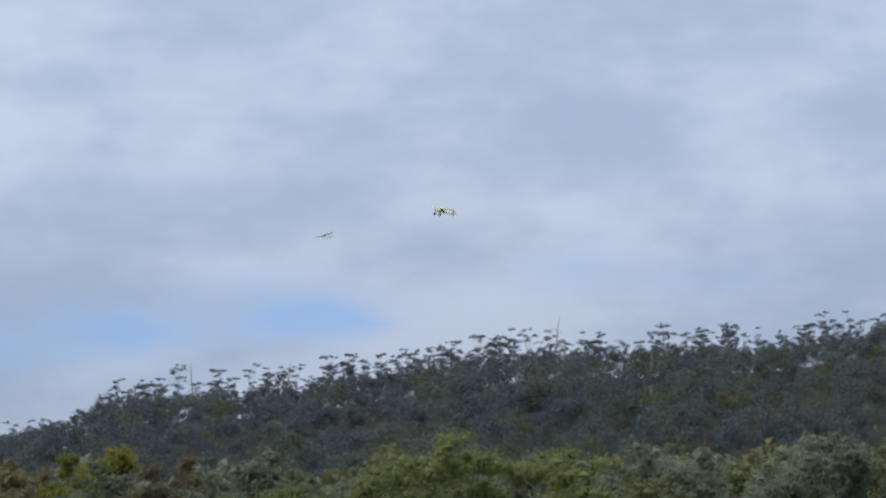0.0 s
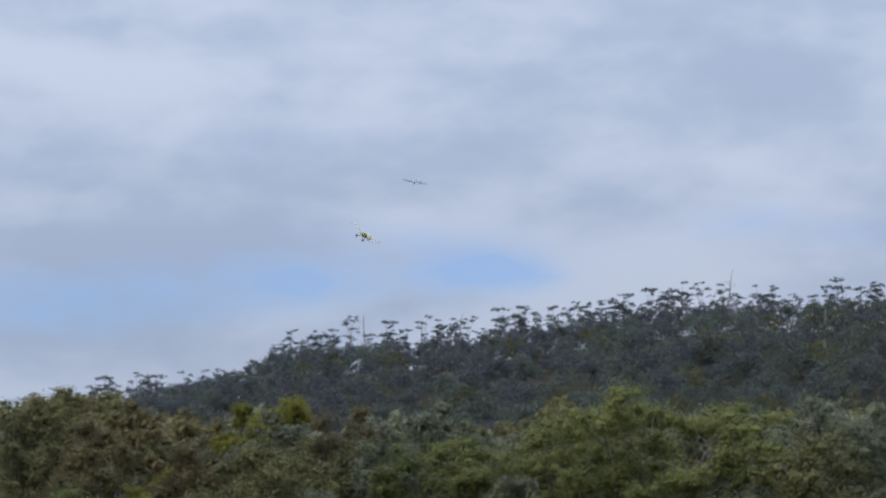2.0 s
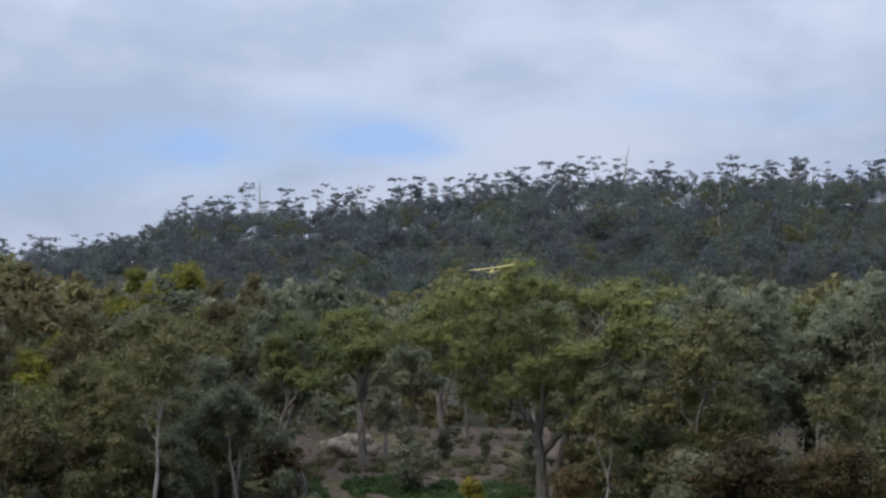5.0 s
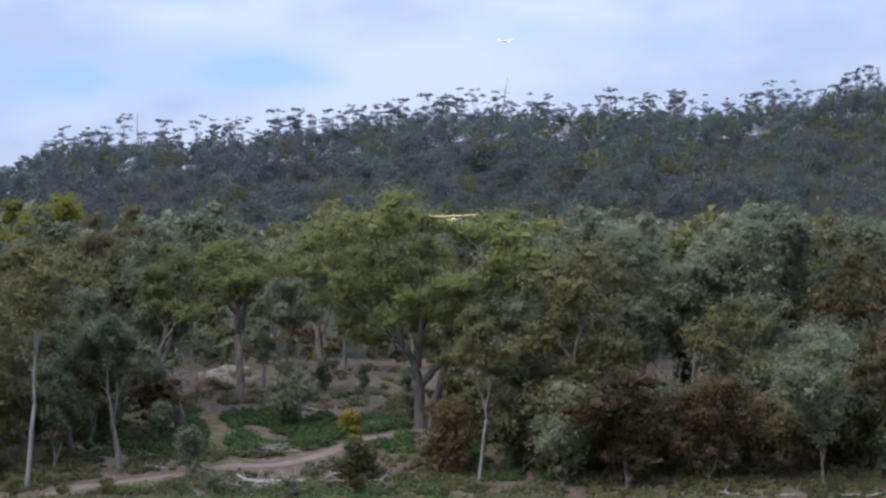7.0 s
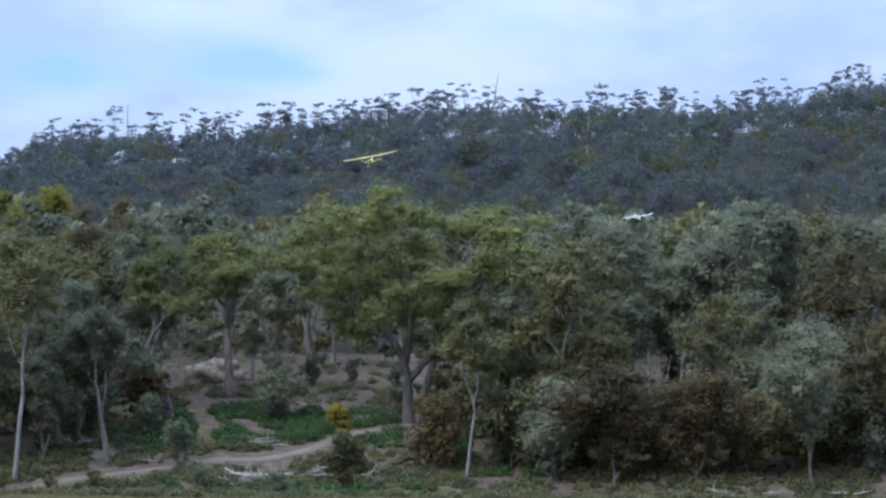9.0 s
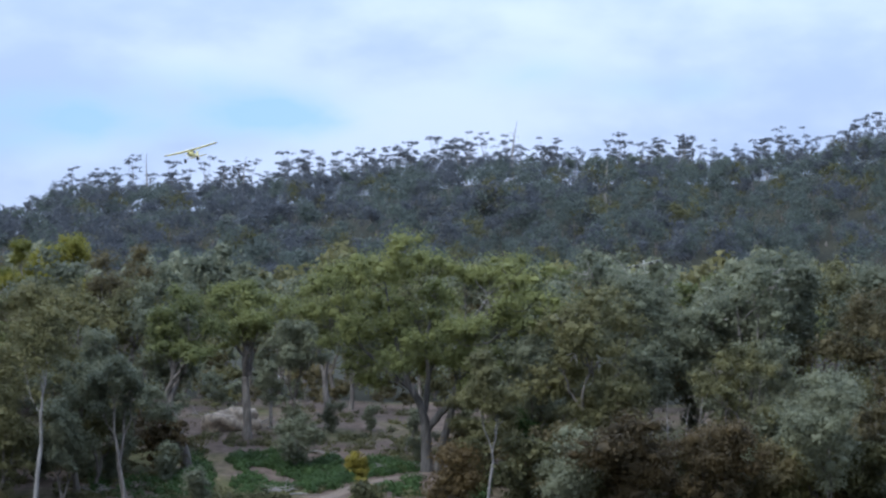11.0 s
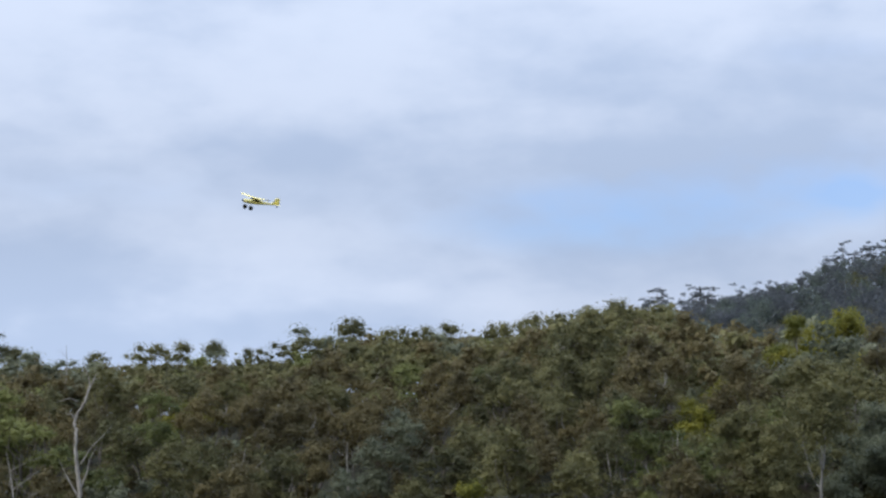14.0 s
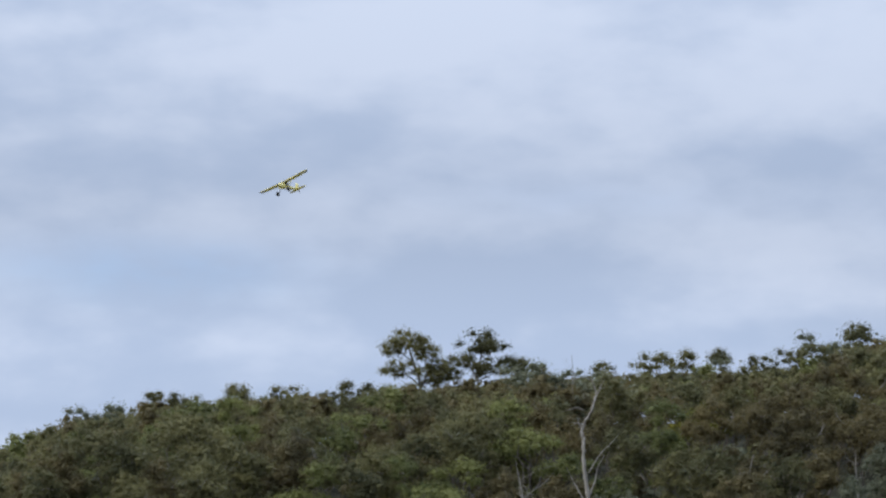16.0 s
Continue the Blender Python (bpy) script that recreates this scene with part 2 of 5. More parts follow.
RIDGE_D, RIDGE_TREE = 950.0, 19.0


def table(rows, v):
    return np.interp(v, [r[0] for r in rows], [r[1] for r in rows])


def height(x, y):
    """Ground height over the plan, for numbers or arrays."""
    d, az = np.hypot(x, y), np.degrees(np.arctan2(-x, y))
    n = table(NEAR, d)
    n = np.where(n > -3.7, -3.7 + (n + 3.7) * np.where(d > 185, table(FALL, az), 1.0), n)
    top = RIDGE_D * np.tan(np.radians(table(RIDGE, az))) - RIDGE_TREE
    s = np.clip((d - 470) / (RIDGE_D - 470), 0, 1)
    z = n + (top - n) * s * s * (3 - 2 * s) * (d > 470)
    far = np.clip((d - RIDGE_D) / 1500, 0, 1)
    z = z * (1 - far) - 6 * far
    rough = 0.25 * np.sin(x * 0.31 + 1.7 * np.sin(y * 0.23)) * np.sin(y * 0.27 + 1.3 * np.sin(x * 0.19))
    return z + rough * np.clip((d - 150) / 60, 0, 1) + EYE


def mesh_from(name, verts, faces, mats, index=None, smooth=False):
    """A mesh from arrays: verts (n, 3), faces (m, 4) or (m, 3)."""
    me = bpy.data.meshes.new(name)
    verts, faces = np.asarray(verts, np.float32), np.asarray(faces, np.int32)
    k = faces.shape[1]
    me.vertices.add(len(verts))
    me.vertices.foreach_set("co", verts.ravel())
    me.loops.add(faces.size)
    me.loops.foreach_set("vertex_index", faces.ravel())
    me.polygons.add(len(faces))
    me.polygons.foreach_set("loop_start", np.arange(0, faces.size, k, dtype=np.int32))
    for m in mats:
        me.materials.append(m)
    if index is not None:
        me.polygons.foreach_set("material_index", np.asarray(index, np.int32))
    me.polygons.foreach_set("use_smooth", np.full(len(faces), smooth))
    me.update(calc_edges=True)
    me.validate()
    return me


def build_ground_sheet():
    az = np.concatenate([np.arange(-180, -20, 4.0), np.arange(-20, 45, 0.25), np.arange(45, 180, 4.0)])
    d = np.concatenate([np.arange(0.5, 170, 8), np.arange(170, 260, 1.5), np.arange(260, 480, 8), np.arange(480, 1000, 20), np.geomspace(1000, 4500, 14)])
    A, R = np.meshgrid(np.radians(az), d, indexing="ij")
    X, Y = -np.sin(A) * R, np.cos(A) * R
    v = np.stack([X, Y, height(X, Y)], -1).reshape(-1, 3)
    na, nd = len(az), len(d)
    i, j = np.meshgrid(np.arange(na), np.arange(nd - 1), indexing="ij")
    k = (i + 1) % na
    f = np.stack([i * nd + j, i * nd + j + 1, k * nd + j + 1, k * nd + j], -1).reshape(-1, 4)[:, ::-1]
    v = v.reshape(na, nd, 3)
    v[:, 0] = (0, 0, 0)
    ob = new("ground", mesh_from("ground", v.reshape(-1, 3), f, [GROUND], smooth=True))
    return tagged(ob, "dry grassy bush ground rising to a wooded ridge", "ground", kind="structure")


build_ground_sheet()


# ---- trees ----
def tube(points, radii, sides, verts, faces):
    """Adds a tapered tube along points to the lists."""
    pts = np.asarray(points, float)
    base = sum(len(v) for v in verts)
    ang = np.arange(sides) * 2 * np.pi / sides
    rings = []
    for i, p in enumerate(pts):
        d = pts[min(i + 1, len(pts) - 1)] - pts[max(i - 1, 0)]
        d = d / (np.linalg.norm(d) + 1e-9)
        u = np.cross(d, (0.0, 1.0, 0.2) if abs(d[2]) > 0.8 else (0, 0, 1.0))
        u /= np.linalg.norm(u)
        w = np.cross(d, u)
        rings.append(p + radii[i] * (np.cos(ang)[:, None] * u + np.sin(ang)[:, None] * w))
    verts.append(np.vstack(rings))
    n = len(pts)
    i, j = np.meshgrid(np.arange(n - 1), np.arange(sides), indexing="ij")
    k = (j + 1) % sides
    faces.append(base + np.stack([i * sides + j, i * sides + k, (i + 1) * sides + k, (i + 1) * sides + j], -1).reshape(-1, 4))


def leaves(rng, centres, radii, flat, count, size, thin=0.5):
    """Leaf sprays on the upper skins of flattened puffs: one pointed blade each."""
    n = len(centres) * count
    c, r = np.repeat(centres, count, 0), np.repeat(radii, count)
    d = rng.normal(size=(n, 3))
    d[:, 2] = np.where(d[:, 2] < 0, d[:, 2] * 0.75, d[:, 2])
    d /= np.linalg.norm(d, axis=1)[:, None]
    rad = r * (0.30 + 0.85 * rng.random(n) ** 0.7) * (0.75 + 0.5 * rng.random(n))
    p = c + d * rad[:, None] * np.array([1, 1, flat])
    nrm = d * np.array([1.0, 1.0, 1.3]) + rng.normal(size=(n, 3)) * 0.55 + np.array([0, -0.1, 0.25])
    nrm /= np.linalg.norm(nrm, axis=1)[:, None]
    u = np.cross(nrm, rng.normal(size=(n, 3)))
    u /= np.linalg.norm(u, axis=1)[:, None]
    w = np.cross(nrm, u)
    s = size * (0.75 + 0.85 * rng.random(n))[:, None]
    a, b = u * s * 1.2, w * s * thin * 1.4
    v = np.stack([p - a, p + a * 0.4 + b, p + a * 0.5 - b], 1).reshape(-1, 3)
    return v, np.arange(3 * n).reshape(-1, 3)


def ico():
    """The twelve corners and twenty faces of an icosahedron."""
    g = (1 + 5 ** 0.5) / 2
    v = np.array([p for a in (-1, 1) for b in (-g, g) for p in ((0, a, b), (a, b, 0), (b, 0, a))], float)
    v /= np.linalg.norm(v[0])
    f = [(i, j, k) for i in range(12) for j in range(i + 1, 12) for k in range(j + 1, 12)
         if max(np.linalg.norm(v[i] - v[j]), np.linalg.norm(v[j] - v[k]), np.linalg.norm(v[i] - v[k])) < 1.1]
    f = [t if np.dot(np.cross(v[t[1]] - v[t[0]], v[t[2]] - v[t[0]]), v[t[0]]) > 0 else t[::-1] for t in f]
    return v, np.array(f)


ICO_V, ICO_F = ico()


def cores(rng, centres, radii, flat, k=0.40):
    """The dense hearts of the puffs, ragged, under their leaf sprays."""
    n = len(centres)
    r = radii[:, None] * k * rng.uniform(0.6, 1.25, (n, 12))
    v = centres[:, None] + ICO_V[None] * r[..., None] * np.array([1, 1, flat])
    f = ICO_F[None] + 12 * np.arange(n)[:, None, None]
    return v.reshape(-1, 3), f.reshape(-1, 3)


def foliage_mesh(rng, C, R, flat, count, leaf, core=0.40):
    lv, lf = leaves(rng, C, R, flat, count, leaf)
    if not core:
        return lv, lf
    cv, cf = cores(rng, C, R, flat, core)
    return np.vstack([lv, cv]), np.vstack([lf, cf + len(lv)])


def tree_shape(seed, h, wide, low, puffs, count, leaf, puff=0.15, stems=1, trunk=0.02, lean=0.10, flat=0.84, sides=6, twigs=True, bare=0, open_=1.0, fill=None, core=0.40):
    """A gum tree that forks again and again from its bole; every last twig carries a puff of leaf. low: where it first forks, of the height.
    bare: dead boughs without leaf. open_: how far boughs spread at each fork. Returns wood and leaf arrays."""
    rng = np.random.default_rng(seed)
    fork = h * max(low, 0.05) * 0.85
    r0 = h * trunk
    k = np.linspace(0, 1, 5)
    P = np.stack([np.sin(k * 3 + seed) - math.sin(seed), np.cos(k * 2.5 + seed) - math.cos(seed), 0 * k], -1) * fork * 0.05
    P += np.outer(k, [rng.normal() * lean * fork, rng.normal() * lean * fork, fork])
    P[0, 2] = -0.6
    segs = [(P, r0 * np.array([1.35, 1.08, 1.0, 0.95, 0.9]), 0)]
    first, a0 = stems + 1, rng.uniform(0, 6.28)
    tips = []
    for i in range(first):
        a, t = a0 + 6.28 * i / first + rng.normal() * 0.35, radians(rng.uniform(10, 32)) * open_
        d = np.array([math.cos(a) * math.sin(t), math.sin(a) * math.sin(t), math.cos(t)])
        tips.append((P[-1], d, h * rng.uniform(0.18, 0.30), r0 * 0.72))

    def bough(p, d, L, r, last):
        side = rng.normal(size=3) * L * 0.09
        e = p + d * L + side * 0.4
        Q = np.stack([p, p + (e - p) * 0.35 + side, p + (e - p) * 0.7 + side * 0.7, e])
        segs.append((Q, np.array([r, r * 0.88, r * 0.76, r * (0.12 if last else 0.66)]), 1))
        return e

    while len(tips) < puffs + bare:
        b = int(np.argmax([t[2] * rng.uniform(0.75, 1.25) for t in tips]))
        p, d, L, r = tips.pop(b)
        e = bough(p, d, L, r, False)
        axis = np.cross(d, rng.normal(size=3))
        axis /= np.linalg.norm(axis)
        for s in (-1, 1):
            t = math.tan(radians(rng.uniform(17, 44) * open_))
            n = d + axis * s * t + rng.normal(size=3) * 0.14 + np.array([0, 0, 0.10])
            tips.append((e, n / np.linalg.norm(n), L * rng.uniform(0.62, 0.92), r * (0.72 if s < 0 else 0.6)))
    ends = []
    for i, (p, d, L, r) in enumerate(tips):
        ends.append(bough(p, d, L * 0.8, r, True))
    E = np.array(ends)
    pr = wide * puff
    ks = (h - pr * flat * 0.6 - fork) / max(E[:, 2].max() - fork, 0.1)
    mid = np.median(E[:, :2], axis=0) * 0.6
    kw = (wide * 0.5 - pr * 0.5) / max(np.percentile(np.linalg.norm(E[:, :2] - mid, axis=1), 93), 0.1)

    def shape(q):
        q = np.array(q, float)
        up = np.clip((q[..., 2] - fork) / max(h - fork, 0.1) * 1.6, 0, 1)[..., None]
        over = (q[..., 2:3] > fork) * 1.0
        q[..., :2] = q[..., :2] + (q[..., :2] - P[-1, :2]) * (kw - 1) * over - mid * kw * up
        q[..., 2] = np.where(q[..., 2] > fork, fork + (q[..., 2] - fork) * ks, q[..., 2])
        return q

    fill = max(0.0, 0.75 - 2.2 * low) if fill is None else fill
    inner = [Q[2] for Q, R, lev in segs if lev == 1 and R[-1] > R[0] * 0.5 and rng.random() < fill]
    wv, wf = [], []
    for Q, R, lev in segs:
        if lev == 0 or (twigs and R[0] > 0.022):
            tube(shape(Q), R, sides + 2 if lev == 0 else (sides if R[0] > 0.1 else 3), wv, wf)
    E = shape(E)
    dead = []
    if bare:
        heart = np.array([0, 0, E[:, 2].mean()])
        for i in rng.choice(len(E), bare, replace=False):
            dv, df = [], []
            out = E[i] - heart + rng.normal(size=3) * pr * 0.5
            out /= np.linalg.norm(out)
            tip = E[i] + out * pr * rng.uniform(0.7, 1.4)
            base = E[i] - out * pr * 1.2
            m = (tip + base) / 2 + rng.normal(size=3) * pr * 0.25
            w = h * rng.uniform(0.003, 0.0055)
            tube([base, (base + m) / 2 + rng.normal(size=3) * pr * 0.14, m, (m + tip) / 2 + rng.normal(size=3) * pr * 0.16, tip], [w, w * 0.9, w * 0.75, w * 0.5, w * 0.2], 4, dv, df)
            for _ in range(4):
                b = m + (tip - m) * rng.uniform(0, 0.7)
                q = b + (out + rng.normal(size=3) * 0.9) * pr * rng.uniform(0.3, 0.9)
                tube([b, (b + q) / 2 + rng.normal(size=3) * pr * 0.1, q], [w * 0.55, w * 0.4, w * 0.15], 3, dv, df)
            dead.append((np.vstack(dv), np.vstack(df)))
        E = np.delete(E, rng.choice(len(E), bare, replace=False), axis=0)
    if inner:
        E = np.vstack([E, shape(np.array(inner))])
    off = rng.normal(size=(len(E), 3)) * pr * (0.42, 0.42, 0.2)
    C = np.vstack([E + off, E - off])
    R = pr * rng.uniform(0.6, 1.15, len(C))
    lv, lf = foliage_mesh(rng, C, R, flat, max(count // 2, 4), leaf, core)
    return np.vstack(wv), np.vstack(wf), lv, lf, dead


def tree(name, shape, leaf_mat, label, category="tree", group="", bark=None):
    wv, wf, lv, lf = shape[:4]
    root = new(name)
    for nm, v, f, m, sm in (("trunk", wv, wf, bark or BARK, True), ("crown", lv, lf, leaf_mat, False)):
        ob = new(nm, mesh_from(nm, v, f, [m], smooth=sm))
        ob.parent = root
    for v, f in shape[4]:
        ob = new("dead_bough", mesh_from("dead_bough", v, f, [DEADWOOD], smooth=True))
        ob.parent, ob["label"] = root, "bleached dead bough"
    return tagged(root, label, category, group)


def settle(ob, az, d, turn=0.0, scale=1.0, sink=0.0):
    x, y = at(az, d)
    ob.matrix_basis = pose(x, y, float(height(x, y)) - sink, 0, 0, turn) @ Matrix.Diagonal((scale, scale, scale, 1))
    return ob


def spread(ob, az, d, turn, scale, first):
    c = ob if first else copy_thing(ob, Matrix())
    return settle(c, az, d, turn, scale)


def kinds(count, leaf, bare):
    return [
        ("gum_tree", tree_shape(11, 14, 9.5, 0.22, 30, count, leaf, puff=0.125, trunk=0.018, bare=bare), LEAF_OLIVE, "olive-green gum tree with pale limbs on the slope"),
        ("gum_tree", tree_shape(12, 15, 9.0, 0.18, 32, count, leaf, puff=0.125, trunk=0.016), LEAF_GREY, "grey-green gum tree with a loose airy crown"),
        ("gum_tree", tree_shape(13, 13, 8.5, 0.16, 30, count, leaf, puff=0.13, bare=bare), LEAF_BRONZE, "bronze-tinged gum tree with a rounded crown"),
        ("gum_tree", tree_shape(14, 15, 10, 0.25, 34, count, leaf, puff=0.12, stems=2), LEAF_GUM, "twin-stemmed green gum tree on the slope"),
        ("gum_tree", tree_shape(15, 14, 8.0, 0.2, 28, count, leaf, puff=0.13, bare=2 * bare), LEAF_GREY, "grey-green gum tree with a few bare dead limbs"),
        ("gum_tree", tree_shape(16, 13, 8.5, 0.3, 28, count, leaf, puff=0.13), LEAF_YELLOW, "gum tree with bright yellow-green new leaf"),
    ]


CLEARING = ((-2.0, 5.2, 238.0), (5.2, 9.5, 212.0), (-11.0, -2.0, 206.0), (9.5, 45.0, 197.0))   # azimuth from, to; no chance trees nearer than this
CANOPY = ((-13, 5.2), (8, 5.3), (9.5, 5.4), (12, 5.42), (13, 5.25), (14, 4.97), (15.6, 4.74), (16.9, 4.84), (18.3, 4.8), (19.4, 4.35), (20.5, 4.18), (22.2, 4.26), (24, 4.08), (25.4, 4.02), (27.5, 3.86),
          (28.8, 3.74), (31.6, 3.58), (33, 3.42), (34.8, 3.1), (36.5, 2.38), (39, 1.95))


def fit_scale(az, d, h, scale):
    """A tree's scale, held under the line that the canopy's top follows."""
    x, y = at(az, d)
    room = d * math.tan(radians(float(table(CANOPY, az)))) - float(height(x, y)) + EYE
    return min(scale, room / h)


def leaf_odds(az):
    """The mix of leaf colours: bronze and olive on the near hillside, more grey-green round and beyond the clearing."""
    if az > 9.5:
        return [0.46, 0.03, 0.42, 0.06, 0.0, 0.03]
    return [0.15, 0.38, 0.09, 0.08, 0.29, 0.01] if az < -1.0 else [0.28, 0.24, 0.12, 0.18, 0.14, 0.04]


def plant_slope():
    rng = np.random.default_rng(5)
    near = [tree(n, s, m, l, "tree", "gum trees on the slope") for n, s, m, l in kinds(180, 0.115, 3)]
    back = [tree(n, s, m, l, "tree", "gum trees on the slope") for n, s, m, l in kinds(60, 0.20, 0)]
    young = [tree(n, s, m, l, "tree", "gum trees on the slope") for n, s, m, l in kinds(124, 0.128, 3)]
    used = set()
    # taller trees round the clearing, then the close ranks of smaller ones on the near hillside
    for a0, a1, most, gap, small in ((-12.5, 9.5, 105, 5.6, 1.0), (9.5, 38.5, 165, 4.3, 0.74)):
        spots, tries = [], 0
        while len(spots) < most and tries < 30000:
            tries += 1
            az, d = rng.uniform(a0, a1), math.sqrt(rng.uniform(197 ** 2, (300 if small == 1.0 else 236) ** 2))
            if any(a <= az < b and d < q for a, b, q in CLEARING):
                continue
            x, y = at(az, d)
            if any((x - u) ** 2 + (y - v) ** 2 < gap ** 2 for u, v in spots):
                continue
            s = fit_scale(az, d, 14.5, rng.uniform(0.72, 1.16) * small) * rng.uniform(0.82, 1.06)
            if s < 0.34:
                continue
            spots.append((x, y))
            k = int(rng.choice(6, p=leaf_odds(az)))
            who = (near if small == 1.0 else young)[k] if d < 228 or small < 1.0 else back[k]
            spread(who, az, d, rng.uniform(0, 360), s, who not in used)
            used.add(who)
    near += young
    for p in near + back:
        if p not in used:
            settle(p, 30 + rng.uniform(0, 5), 235, 0, 0.5)


plant_slope()


def ridge_shape(seed, h=24.0):
    """A tall ridge gum: a thin bare stem that forks high up into a few rising limbs, each under a flat cap of leaf, with smaller caps below."""
    rng = np.random.default_rng(seed)
    k = np.linspace(0, 1, 6)
    stem = np.stack([np.sin(k * 2.6 + seed) * 0.35, np.cos(k * 2.1 + seed) * 0.35, k * h * 0.62], -1)
    stem[0, 2] = -1.0
    wv, wf, C, R = [], [], [], []
    tube(stem, 0.17 * (1.25 - 0.5 * k), 4, wv, wf)
    n = int(rng.integers(3, 6))
    for i in range(n):
        a = 6.28 * i / n + rng.normal() * 0.4
        out, up = rng.uniform(0.5, 2.6), h * rng.uniform(0.70, 0.97 if i else 1.0)
        p = stem[int(rng.integers(3, 6))]
        e = np.array([p[0] + math.cos(a) * out, p[1] + math.sin(a) * out, up])
        m = (p + e) / 2 + rng.normal(size=3) * 0.35
        tube([p, m, e], [0.10, 0.08, 0.04], 3, wv, wf)
        for _ in range(3):
            C.append(e + rng.normal(size=3) * (0.95, 0.95, 0.28))
            R.append(rng.uniform(0.8, 1.3))
        if rng.random() < 0.7:
            C.append(m + rng.normal(size=3) * (0.9, 0.9, 0.5))
            R.append(rng.uniform(0.6, 1.1))
    for _ in range(int(rng.integers(5, 10))):
        C.append(stem[-1] + np.array([rng.normal() * 1.3, rng.normal() * 1.3, -h * rng.uniform(-0.08, 0.36)]))
        R.append(rng.uniform(0.6, 1.1))
    lv, lf = foliage_mesh(rng, np.array(C), np.array(R), 0.5, 20, 0.27, 0.35)
    return np.vstack(wv), np.vstack(wf), lv, lf, []


def woods(name, label, protos, spots, mats, choose):
    """Many far trees in one mesh: real crowns and trunks, joined."""
    V, Fc, M, base = [], [], [], 0
    rng = np.random.default_rng(77)
    for az, d, s in spots:
        x, y = at(az, d)
        z = float(height(x, y))
        k = rng.integers(len(protos))
        wv, wf, lv, lf = protos[k][:4]
        a = rng.uniform(0, 6.28)
        rot = np.array([[math.cos(a), -math.sin(a), 0], [math.sin(a), math.cos(a), 0], [0, 0, 1]]).T * s
        m = choose(rng, az, d)
        wf = np.vstack([wf[:, :3], wf[:, [0, 2, 3]]])
        for v, f, mi in ((wv, wf, 0), (lv, lf, m)):
            V.append(v @ rot + (x, y, z))
            Fc.append(f + base)
            M.append(np.full(len(f), mi))
            base += len(v)
    ob = new(name, mesh_from(name, np.vstack(V), np.vstack(Fc), mats, np.concatenate(M)))
    return tagged(ob, label, "woods", kind="stuff")


